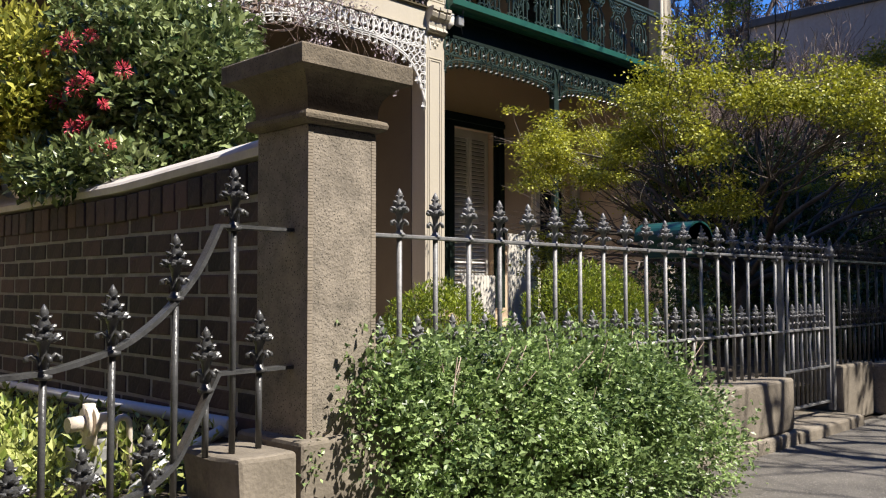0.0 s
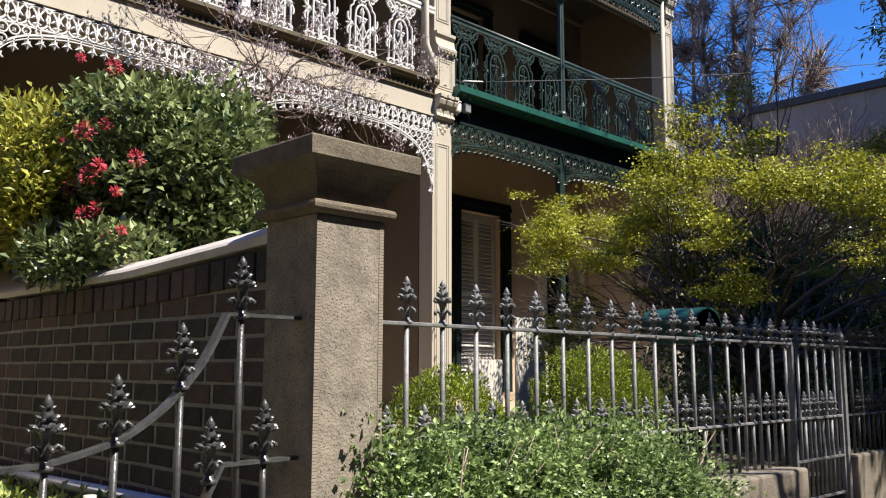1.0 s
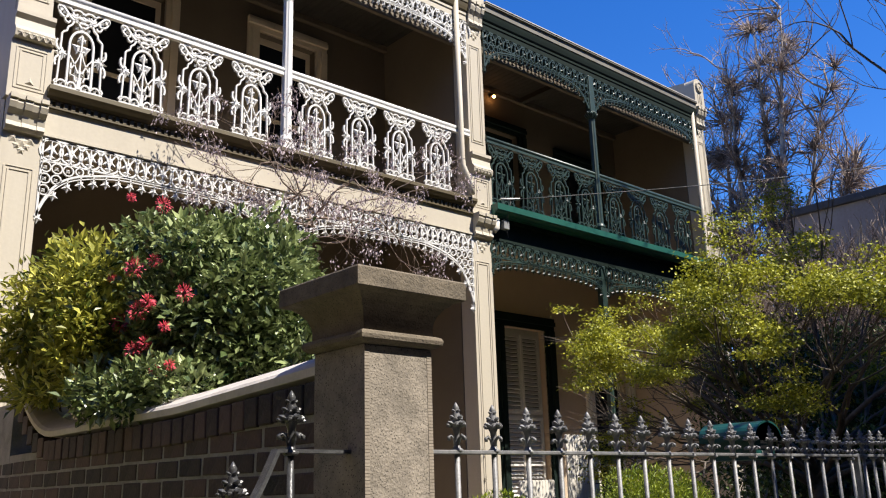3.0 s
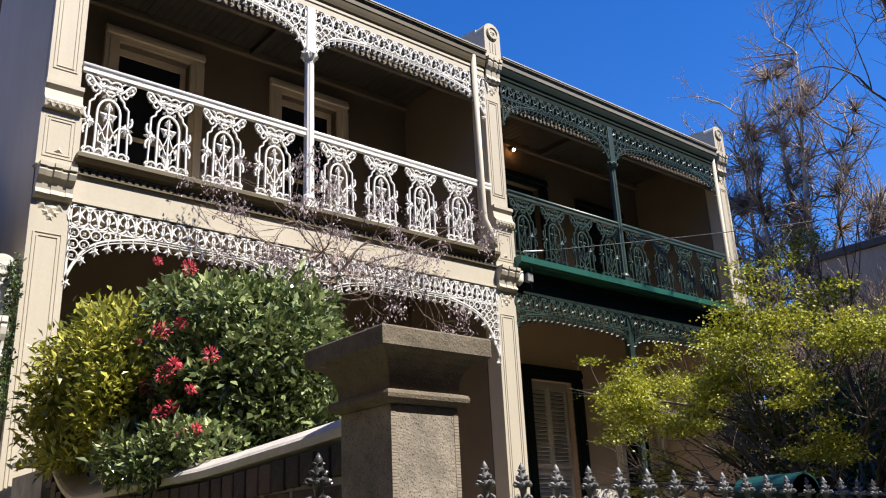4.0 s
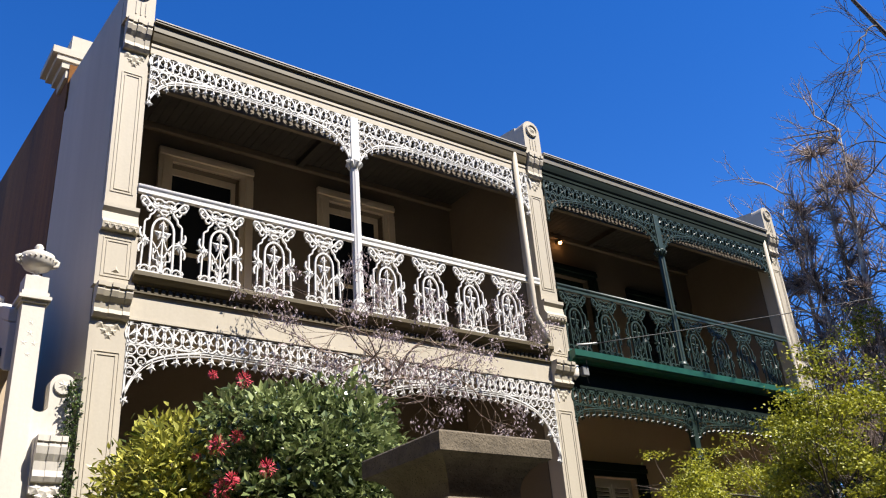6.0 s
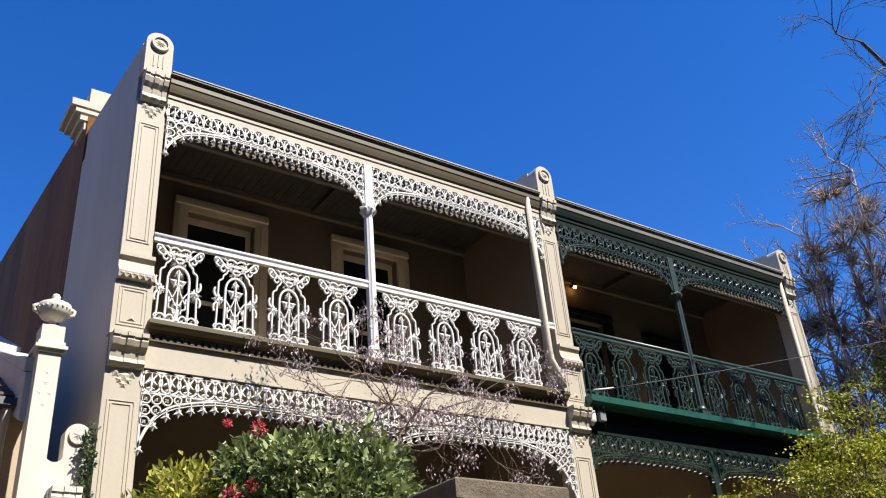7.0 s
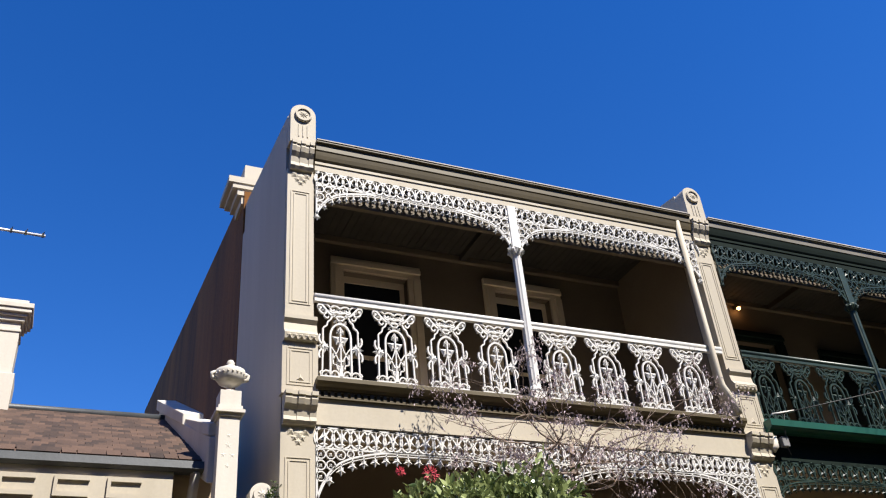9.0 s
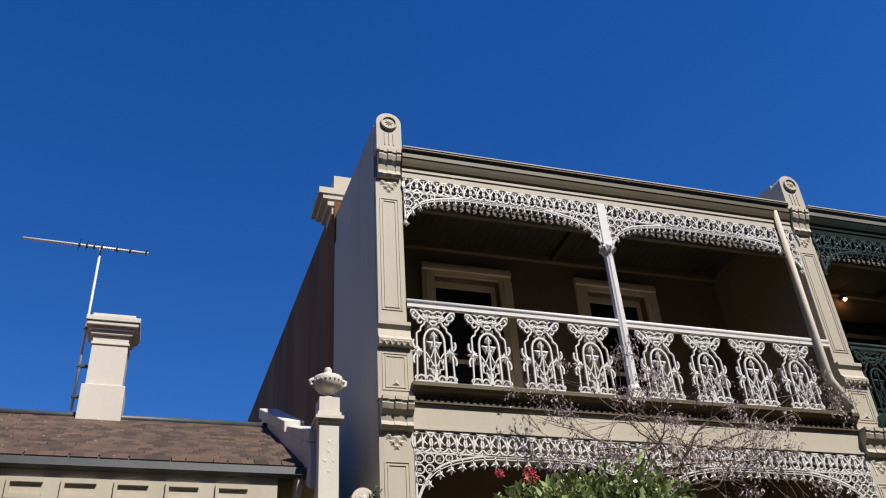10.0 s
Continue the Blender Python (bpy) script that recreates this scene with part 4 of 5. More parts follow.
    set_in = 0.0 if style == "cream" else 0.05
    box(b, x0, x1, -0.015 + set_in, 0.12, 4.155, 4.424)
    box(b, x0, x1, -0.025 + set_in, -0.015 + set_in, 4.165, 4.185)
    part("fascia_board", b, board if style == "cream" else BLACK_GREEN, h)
    # lace
    for a, c in ((x0 + 0.01, post_x - 0.056), (post_x + 0.056, x1 - 0.01)):
        frieze(h, "frieze", a, c, 7.112, 6.925, 0.40, 0.40, iron, -0.022, 0.16, 0.085)
        frieze(h, "frieze", a, c, 4.152, 3.945, *((0.50, 0.70) if style == "cream" else (0.16, 0.16)), iron, -0.005)
    # posts
    post_part(h, post_x, 0.0, 4.608, 7.112, 6.53, iron)
    post_part(h, post_x, y, 0.50, 4.155, 3.46, iron)
    # balustrade
    b = bmesh.new()
    tube(b, [(x0, 0.0, 5.538), (x1, 0.0, 5.538)], 0.032, 10)
    box(b, x0, x1, -0.024, 0.024, 5.474, 5.508)
    r = part("balustrade", b, iron, h)
    for a, gap in ((x0 + 0.27, 0.579), (post_x + 0.38, 0.588)):
        for i in range(4):
            hang("panel", PANELS[style], r, m=Matrix.Translation((a + gap * i, 0.0, 4.655)) @ Matrix.Diagonal((1, 1, 1.11, 1)))
    for a, c in ((x0, post_x - 0.05), (post_x + 0.05, x1)):
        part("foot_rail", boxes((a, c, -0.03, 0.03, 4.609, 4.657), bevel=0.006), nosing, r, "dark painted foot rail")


PANELS = {"cream": panel_mesh(WHITE_IRON), "green": panel_mesh(GREEN_IRON)}
house = thing("terrace_house", "two-storey cream terrace house with white cast-iron lace verandah", "house", (-2.8, 0.5, 0.3), "terrace row")
party_wall(P1, CREAM, house)
party_wall(P2, CREAM, house)
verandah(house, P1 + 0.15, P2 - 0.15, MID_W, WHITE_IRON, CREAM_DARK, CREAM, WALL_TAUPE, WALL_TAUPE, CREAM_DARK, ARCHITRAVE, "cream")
# the main block behind, with its brick side and bracketed parapet end
b = bmesh.new()
prism(b, [(2.361, 0.2), (2.361, 8.45), (14, 9.91), (14, 0.2)], "x", P1 - 0.155, P1 + 0.145)
part("side_wall", b, SIDE_BRICK, house, "weathered brown brick side wall")
part("main_parapet", boxes((P1 + 0.152, P2 - 0.15, 2.2, 2.6, 7.75, 8.1)), CREAM, house)
part("rear_block", boxes((P1 + 0.151, P2 + 0.149, 3.1, 14, 0.2, 7.9)), CREAM, house)
b = bmesh.new()
for d, z0, z1 in ((0.04, 8.25, 8.38), (0.10, 8.38, 8.48), (0.17, 8.48, 8.56), (0.23, 8.56, 8.66), (0.01, 8.66, 8.93)):
    box(b, P1 - 0.15 - d, P1 + 0.151, 2.40 - 0.3 * d, 2.78 + d, z0, z1)
part("parapet_end", b, CREAM, house, "stepped cream cornice at the parapet end")
b = bmesh.new()
tube(b, [(P2 - 0.355, -0.06, 7.36), (P2 - 0.335, -0.06, 5.15), (P2 - 0.33, -0.065, 5.02), (P2 - 0.27, -0.13, 4.78), (P2 - 0.26, -0.135, 4.64)], 0.036, 8)
part("downpipe", b, CREAM, house)

house_green = thing("terrace_house", "two-storey terrace house with dark green cast-iron verandah", "house", (2.6, 0.5, 0.3), "terrace row")
party_wall(P3, CREAM, house_green)
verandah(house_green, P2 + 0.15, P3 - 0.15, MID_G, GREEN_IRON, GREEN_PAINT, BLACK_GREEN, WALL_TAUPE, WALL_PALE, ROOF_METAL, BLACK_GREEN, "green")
part("rear_block", boxes((P2 + 0.151, P3 + 0.15, 3.1, 14, 0.2, 7.9)), CREAM, house_green)
b = bmesh.new()
tube(b, [(P3 - 0.22, -0.04, 7.42), (P3 - 0.22, -0.02, 4.2), (P3 - 0.2, -0.02, 0.5)], 0.036, 8)
part("downpipe", b, CREAM, house_green)
lamp = thing("wall_lamp", "small warm bulb glowing under the balcony ceiling", "lamp", (1.93, 1.62, 7.3))
b = bmesh.new()
bmesh.ops.create_icosphere(b, subdivisions=2, radius=0.028, matrix=Matrix.Translation((1.93, 1.60, 7.27)))
part("bulb", b, BULB, lamp, "glowing warm bulb")
part("bracket", boxes((1.91, 1.95, 1.575, 1.699, 7.285, 7.334), bevel=0.01), CREAM_DARK, lamp)


# ---- neighbouring cottage ----
cottage = thing("cottage", "single-storey white cottage with brown slate roof", "house", (-9, 2, 0.3))
EAVE_Y, EAVE_Z, RIDGE_Y, RIDGE_Z = 0.40, 3.90, 2.25, 5.00
part("front_wall", boxes((-10.6, -6.1, 0.62, 0.86, 0.2, 3.86)), WALL_PALE, cottage)
part("rear_wall", boxes((-10.6, -6.1, 4.0, 4.2, 0.2, 3.9)), WALL_PALE, cottage)
b = bmesh.new()
prism(b, [(EAVE_Y, EAVE_Z), (RIDGE_Y, RIDGE_Z), (2 * RIDGE_Y - EAVE_Y, EAVE_Z), (2 * RIDGE_Y - EAVE_Y, EAVE_Z - 0.06), (RIDGE_Y, RIDGE_Z - 0.08), (EAVE_Y, EAVE_Z - 0.06)], "x", -10.6, -6.12)
roof = part("roof", b, SLATE, cottage, "brown slate roof with lichen spots")
b = bmesh.new()
tube(b, [(-10.6, RIDGE_Y, RIDGE_Z + 0.02), (-6.3, RIDGE_Y, RIDGE_Z + 0.02)], 0.05, 8)
part("ridge_cap", b, GUTTER, cottage, "grey lead ridge capping")
b = bmesh.new()
prism(b, [(EAVE_Y - 0.09, EAVE_Z - 0.03), (EAVE_Y - 0.10, EAVE_Z - 0.10), (EAVE_Y - 0.06, EAVE_Z - 0.125), (EAVE_Y + 0.03, EAVE_Z - 0.125), (EAVE_Y + 0.03, EAVE_Z - 0.02)], "x", -10.6, -6.2)
part("gutter", b, GUTTER, cottage, "dark grey eaves gutter")
b = bmesh.new()
box(b, -10.6, -6.52, 0.36, 0.62, 3.30, 3.775)
k = -10.0
while k < -6.85:
    box(b, k, k + 0.28, 0.335, 0.36, 3.52, 3.56)
    box(b, k, k + 0.28, 0.335, 0.36, 3.66, 3.70)
    box(b, k, k + 0.03, 0.335, 0.36, 3.56, 3.66)
    k += 0.42
part("eaves_frieze", b, CREAM, cottage, "cream panelled eaves frieze")
b = bmesh.new()
tube(b, [(-6.33, 0.36, 3.80), (-6.33, 0.50, 3.62), (-6.33, 0.52, 0.5)], 0.045, 8)
part("downpipe", b, WHITE_RENDER, cottage)
# boundary pier with urn, sloping coping and scrolled wing
b = bmesh.new()
box(b, -6.205, -6.025, 0.05, 0.25, 0.2, 4.25)
for d, z0, z1 in ((0.015, 4.21, 4.24), (0.04, 4.24, 4.27), (0.02, 4.27, 4.31), (0.005, 4.31, 4.46)):
    box(b, -6.205 - d, -6.025 + d, 0.05 - d, 0.25 + d, z0, z1)
pier = part("pier", b, WHITE_RENDER, cottage, "white rendered boundary pier")
b = bmesh.new()
lathe(b, [(0.075, 4.460), (0.075, 4.480), (0.03, 4.500), (0.025, 4.530), (0.055, 4.545), (0.105, 4.570), (0.132, 4.610), (0.14, 4.650), (0.138, 4.690), (0.122, 4.700), (0.11, 4.705), (0.085, 4.720), (0.06, 4.735), (0.035, 4.745), (0.03, 4.755), (0.04, 4.775), (0.025, 4.800), (0.001, 4.812)], -6.115, 0.15, 20)
for s in (-1, 1):
    tube(b, [(-6.115 + s * 0.12, 0.145, 4.60), (-6.115 + s * 0.165, 0.145, 4.62), (-6.115 + s * 0.17, 0.145, 4.66), (-6.115 + s * 0.135, 0.145, 4.675)], 0.018, 6)
for k in range(20):
    a = k * math.tau / 20
    bmesh.ops.create_icosphere(b, subdivisions=1, radius=0.012, matrix=Matrix.Translation((-6.115 + 0.138 * math.cos(a), 0.15 + 0.138 * math.sin(a), 4.645)))
part("urn", b, WHITE_RENDER, pier, "lidded white garden urn")
b = bmesh.new()
for dx, dz, r in ((0, 0, 0.06), (-0.05, -0.09, 0.05), (0.05, -0.09, 0.05), (0, -0.19, 0.045), (0, 0.09, 0.045)):
    boss(b, -6.115 + dx * 0.8, 3.94 + dz, r * 0.8, 0.004, 0.049, 5, 90, 0.4)
part("relief_ornament", b, WHITE_RENDER, pier)
b = bmesh.new()
prism(b, [(-6.03, 2.4), (-6.03, 3.32)] + arc(-5.965, 3.36, 0.075, 215, 330, 6) + arc(-5.80, 3.52, 0.105, 170, 0, 10) + [(-5.665, 2.4)], "y", 0.07, 0.22)
prism(b, arc(-5.80, 3.52, 0.075, 0, 360, 16)[:-1], "y", 0.05, 0.071)
boss(b, -5.80, 3.52, 0.05, 0.012, 0.044, 7, 0, 0.6)
box(b, -6.03, -5.665, 0.08, 0.21, 0.2, 2.4)
box(b, -5.985, -5.745, -0.002, 0.081, 2.62, 3.06)
wing = part("scroll_wing", b, WHITE_RENDER, pier, "white scrolled wing")
corbel(wing, -5.865, 2.70, 3.06, 0.23, 0.09, WHITE_RENDER)
def gable_slab(y0, y1, z0, z1, low, x_far, x_near, width):
    """A sloping slab of the gable parapet, running back from the pier towards the ridge."""
    bb = bmesh.new()
    rows = []
    for yy, zz, xx in ((y0, z0, x_near), (y1, z1, x_far)):
        rows.append([bb.verts.new(p) for p in ((xx, yy, zz - low), (xx + width, yy, zz - low), (xx + width, yy, zz + 0.01), (xx, yy, zz))])
    for q in range(4):
        bb.faces.new((rows[0][q], rows[0][(q + 1) % 4], rows[1][(q + 1) % 4], rows[1][q]))
    bb.faces.new(rows[0][::-1])
    bb.faces.new(rows[1])
    bmesh.ops.recalc_face_normals(bb, faces=bb.faces)
    bmesh.ops.bevel(bb, geom=bb.edges[:], offset=0.008, segments=1, affect="EDGES")
    return bb


part("gable_skirt", gable_slab(0.20, 2.55, 4.06, 5.24, 0.42, -6.47, -6.26, 0.17), WHITE_RENDER, cottage, "weathered white gable upstand")
part("gable_coping", gable_slab(1.25, 2.62, 4.70, 5.40, 0.13, -6.50, -6.37, 0.21), WHITE_RENDER, cottage, "white sloping gable coping")
part("gable_coping", gable_slab(0.22, 1.38, 4.20, 4.70, 0.12, -6.35, -6.27, 0.21), WHITE_RENDER, cottage, "white sloping gable coping")
# slates
rng = random.Random(3)
slate_mesh = []
run = math.hypot(RIDGE_Y - EAVE_Y, RIDGE_Z - EAVE_Z)
tilt = math.atan2(RIDGE_Z - EAVE_Z, RIDGE_Y - EAVE_Y)
for k in range(3):
    me = bpy.data.meshes.new("slate")
    b = boxes((-0.058, 0.058, 0, 0.155, 0.0, 0.009))
    for v in b.verts:
        v.co.x += 0.004 * math.sin(k * 2.1 + v.co.y * 30)
    b.to_mesh(me)
    b.free()
    me.materials.append(SLATE)
    slate_mesh.append(me)
rows_n = 20
rest = bmesh.new()
for r in range(rows_n):
    d = r * run / rows_n
    x = -6.30 - (0.06 if r % 2 else 0)
    while x > -10.4:
        m = Matrix.Translation((x + rng.uniform(-0.006, 0.006), EAVE_Y + d * math.cos(tilt), EAVE_Z + d * math.sin(tilt) + 0.006)) @ Matrix.Rotation(tilt + 0.06 + rng.uniform(-0.02, 0.02), 4, "X") @ Matrix.Rotation(rng.uniform(-0.03, 0.03), 4, "Z")
        if x > -8.0:
            hang("slate", rng.choice(slate_mesh), roof, m=m)
        else:
            corners = [rest.verts.new(m @ Vector((u, v, w))) for w in (0.0, 0.009) for v in (0, 0.155) for u in (-0.058, 0.058)]
            for q in ((4, 5, 7, 6), (0, 1, 5, 4), (2, 6, 7, 3), (0, 4, 6, 2), (1, 3, 7, 5)):
                rest.faces.new([corners[i] for i in q])
        x -= 0.1215
tagged(part("slate_rest", rest, SLATE_REST, roof), kind="stuff")
chimney = thing("chimney", "white rendered chimney with moulded cap on slate ridge", "chimney", (-8.27, 2.3, 4.8))
part("plinth_block", boxes((-8.49, -8.03, 2.12, 2.5, 4.70, 5.36), bevel=0.006), WHITE_RENDER, chimney)
part("stack", boxes((-8.455, -8.065, 2.15, 2.47, 5.361, 6.0), bevel=0.006), WHITE_RENDER, chimney)
part("neck_band", boxes((-8.467, -8.053, 2.138, 2.482, 5.86, 5.89), bevel=0.004), WHITE_RENDER, chimney)
for d, z0, z1 in ((0.03, 5.98, 6.03), (0.055, 6.031, 6.07), (0.085, 6.071, 6.12), (0.10, 6.121, 6.18), (0.04, 6.181, 6.24)):
    part("cap_course", boxes((-8.455 - d, -8.065 + d, 2.15 - d, 2.47 + d, z0, z1), bevel=0.005), WHITE_RENDER, chimney, "moulded cap course")
b = bmesh.new()
lathe(b, [(0.14, 6.24), (0.12, 6.27), (0.02, 6.285)], -8.26, 2.31, 14)
part("flaunching", b, WHITE_RENDER, chimney)
aerial = thing("tv_aerial", "thin aluminium television aerial strapped to the chimney", "aerial", (-8.55, 2.3, 5.0))
b = bmesh.new()
tube(b, [(-8.56, 2.28, 5.10), (-8.56, 2.28, 7.22)], 0.016, 6)
part("mast", b, ALUMINIUM, aerial)
b = bmesh.new()
tube(b, [(-9.43, 2.2, 7.205), (-8.0, 2.25, 7.20)], 0.018, 6)
part("boom", b, ALUMINIUM, aerial)
for k, (u, h) in enumerate(((0.44, 0.30), (0.50, 0.26), (0.56, 0.22), (0.62, 0.2), (0.74, 0.18), (0.85, 0.17), (0.98, 0.16))):
    x, y, z, h = -9.43 + 1.43 * u, 2.2 + 0.05 * u, 7.205, h * 0.45
    b = bmesh.new()
    tube(b, [(x + h * 0.2, y - h, z + 0.01), (x - h * 0.2, y + h, z + 0.01)], 0.004, 5)
    box(b, x - 0.012, x + 0.012, y - 0.02, y + 0.02, z - 0.02, z + 0.025)
    part("element", b, CABLE, aerial)
for z in (5.25, 5.62, 6.1):
    part("strap", boxes((-8.585, -8.45, 2.26, 2.30, z, z + 0.025)), GUTTER, aerial)


# ---- setting beyond the houses ----
building = thing("building", "grey rendered building beyond the terrace, half hidden by trees", "building", (10, -1.6, 0))
part("wall", boxes((9.0, 11.2, -3.6, 0.3, -0.1, 6.2)), GREY_WALL, building)
part("roof_edge", boxes((8.93, 11.27, -3.67, 0.37, 6.2, 6.36), bevel=0.02), GUTTER, building, "dark metal roof edge")
# Unseen wall added across the street to block low sky light.
alone("wall_far_street", boxes((-70, 70, -18, -17, -0.1, 16.0)), BRICK, "unseen dark wall across the street blocking low sky light", "wall", kind="structure")
# Added and never seen: cuts sky and bounce on the pillar's left face.
alone("wall_street_end", boxes((-9.1, -8.6, -17, -5.3, -0.1, 5.6)), BRICK, "unseen dark wall added to dim the pillar's left side", "wall", kind="structure")
# A further unseen wall, added to hold back light from the garden's left.
alone("wall_garden_end", boxes((-10.8, -10.45, -5.29, 0.3, -0.1, 5.6)), BRICK, "unseen dark wall added to dim the garden's left side", "wall", kind="structure")
# Unseen pale wall added to bounce warm light onto the wing wall.
alone("wall_neighbour", boxes((-11.1, -10.62, 0.31, 7.0, -0.1, 9.0)), WALL_PALE, "unseen beige wall added to bounce warm light", "wall", kind="structure")
alone("garden_wall", boxes((8.85, 9.05, 0.38, 5.0, -0.05, 3.1), (8.81, 9.09, 0.375, 5.0, 3.1, 3.2)), GREY_WALL, "grey rendered garden wall behind the trees", "wall", kind="structure")
# Near-black panel fills the dark far garden; the shade is in its colour.
alone("side_fence", boxes((7.1, 7.25, -4.6, 0.0, -0.05, 1.9)), BLACK_GREEN, "near-black side fence panel with deep shade in its colour", "fence")


# ---- plants ----
def leaves(points, dirs, size, width=0.5, fold=0.25, seed=0, droop=0.0):
    """One mesh of folded leaf blades: points and rough outward directions as arrays."""
    r = np.random.RandomState(seed)
    n = len(points)
    d = dirs + r.normal(0, 0.75, (n, 3))
    d[:, 2] -= droop
    d /= np.linalg.norm(d, axis=1, keepdims=True) + 1e-9
    s = np.cross(d, r.normal(0, 0.6, (n, 3)) + np.array([0, 0, 1.0]))
    s /= np.linalg.norm(s, axis=1, keepdims=True) + 1e-9
    up = np.cross(s, d)
    ln = size * r.uniform(0.6, 1.25, (n, 1))
    w = ln * width / 2
    a = points
    tip = points + d * ln - up * ln * fold * 0.5
    l = points + d * ln * 0.45 + s * w + up * ln * fold * 0.3
    q = points + d * ln * 0.45 - s * w + up * ln * fold * 0.3
    v = np.stack([a, l, tip, q], 1).reshape(-1, 3)
    i = np.arange(n)[:, None] * 4
    f = np.concatenate([i + [0, 1, 2], i + [0, 2, 3]], 1).reshape(-1, 3)
    m_l = bpy.data.meshes.new("leaves")
    m_l.from_pydata(v.tolist(), [], f.tolist())
    return m_l


def blob_points(blobs, seed=0, shell=0.35, lump=0.28, freq=2.6):
    """Points in lumpy ellipsoids: rows of (centre, radii, count)."""
    r = np.random.RandomState(seed)
    pts, dirs = [], []
    for c, rad, n in blobs:
        for _ in range(n):
            d = r.normal(0, 1, 3)
            d /= np.linalg.norm(d)
            k = 1 + lump * 1.6 * noise.noise(Vector(d * freq) + Vector(c) * 1.3) + lump * 0.6 * noise.noise(Vector(d * freq * 3.1) + Vector(c))
            u = (1 - shell * r.uniform(0, 1) ** 1.6) * k
            pts.append(np.array(c) + d * np.array(rad) * u)
            dirs.append(d)
    return np.array(pts), np.array(dirs)


def foliage(name, parent, me, material, label="", kind=""):
    me.materials.append(material)
    ob = hang(name, me, parent, label)
    if kind:
        tagged(ob, kind=kind)
    return ob


def grow(b, p, d, length, r, depth, rnd, tips, spread=0.6, kids=3, up=0.15, shrink=0.68, sides=6, wob=0.18, min_r=0.003):
    """A branching limb; records the ends of the last shoots."""
    pts = [Vector(p)]
    d = Vector(d).normalized()
    n = 4 if depth > 1 else 3
    for _ in range(n):
        d = (d + Vector((rnd.gauss(0, wob), rnd.gauss(0, wob), rnd.gauss(0, wob) + up * 0.35))).normalized()
        pts.append(pts[-1] + d * length / n)
    end = max(min_r, r * shrink)
    tube(b, pts, r, sides if depth > 1 else 4, taper=end if depth else min_r * 0.6, cap=False)
    if depth == 0:
        tips.append((pts[-1], d))
        tips.append((pts[-2], d))
        return
    for k in range(kids):
        at = pts[-1] if k == 0 else pts[rnd.randint(2, n)]
        turn = Vector((rnd.gauss(0, 1), rnd.gauss(0, 1), rnd.gauss(0, 0.7))).normalized()
        grow(b, at, d + turn * spread * rnd.uniform(0.6, 1.3) + Vector((0, 0, up)), length * rnd.uniform(0.6, 0.85), end * (0.95 if k == 0 else 0.75), depth - 1, rnd, tips, spread, kids, up, shrink, sides, wob, min_r)


# flowering hedge that spills over the plinth
hedge = thing("hedge", "leafy green hedge with tiny white flowers spilling over the plinth", "hedge", (-4.2, -5.0, 0))
blobs = []
rng = random.Random(21)
for i in range(44):
    u = i / 43
    x = -5.30 + 2.20 * u
    top = 0.90 - 0.10 * u - 0.30 * max(0, u - 0.82) / 0.18
    for z, yy, rad in ((top - 0.20, -4.97, 0.21), (top * 0.58, -5.08, 0.25), (0.17, -5.14, 0.24)):
        blobs.append(((x + rng.uniform(-0.07, 0.07), yy + rng.uniform(-0.06, 0.05), z + rng.uniform(-0.05, 0.05)), (rad, rad * 0.85, rad), 520))
pts, dirs = blob_points(blobs, 5, 0.5, 0.5)
keep = (pts[:, 2] > 0.01) & (np.array([noise.noise(Vector(q) * 5.5) + 0.6 * noise.noise(Vector(q) * 13.0) for q in pts]) > -0.16)
dirs = dirs + np.array([0, -0.3, 0.25])
foliage("foliage", hedge, leaves(pts[keep], dirs[keep], 0.029, 0.72, 0.3, 6), LEAF_HEDGE, kind="stuff")
b = bmesh.new()
rnd = random.Random(8)
for i in range(60):
    x = rnd.uniform(-5.2, -3.1)
    tube(b, [(x, -4.9, 0.05), (x + rnd.uniform(-0.1, 0.1), -5.0 + rnd.uniform(-0.1, 0.05), 0.45), (x + rnd.uniform(-0.2, 0.2), -5.02 + rnd.uniform(-0.2, 0.1), rnd.uniform(0.5, 0.86))], 0.005, 4, taper=0.002)
tagged(part("stem_tangle", b, TWIG, hedge), kind="stuff")
rnd = np.random.RandomState(2)
spots = pts[keep][rnd.choice(int(keep.sum()), 900, replace=False)]
spots = spots[spots[:, 1] < -5.2][:16]
b = bmesh.new()
for s in spots:
    for k in range(5):
        a = k * math.tau / 5
        c = Vector(s) + Vector((0, -0.03, 0.0))
        e1 = Vector((math.cos(a), 0.15, math.sin(a))) * 0.014
        e2 = Vector((math.cos(a + 0.6), 0.15, math.sin(a + 0.6))) * 0.012
        e0 = Vector((math.cos(a - 0.6), 0.15, math.sin(a - 0.6))) * 0.012
        vs = [b.verts.new(c), b.verts.new(c + e0), b.verts.new(c + e1 * 1.2), b.verts.new(c + e2)]
        b.faces.new(vs)
tagged(part("flowers", b, PETAL_WHITE, hedge, "tiny white five-petalled flowers"), kind="stuff")


def shrub(name, label, blobs, n_seed, material, size, width, trunk, shell=0.45, lump=0.3, droop=0.0, least=0.0):
    base = thing(name, label, "shrub", (trunk[0], trunk[1], trunk[2]))
    p, d = blob_points(blobs, n_seed, shell, lump)
    p, d = p[p[:, 2] > least], d[p[:, 2] > least]
    foliage("foliage", base, leaves(p, d + np.array([0, 0, 0.35]), size, width, 0.22, n_seed, droop), material, kind="stuff")
    bb = bmesh.new()
    rr = random.Random(n_seed)
    for c, rad, _ in blobs[:14]:
        q = Vector(c)
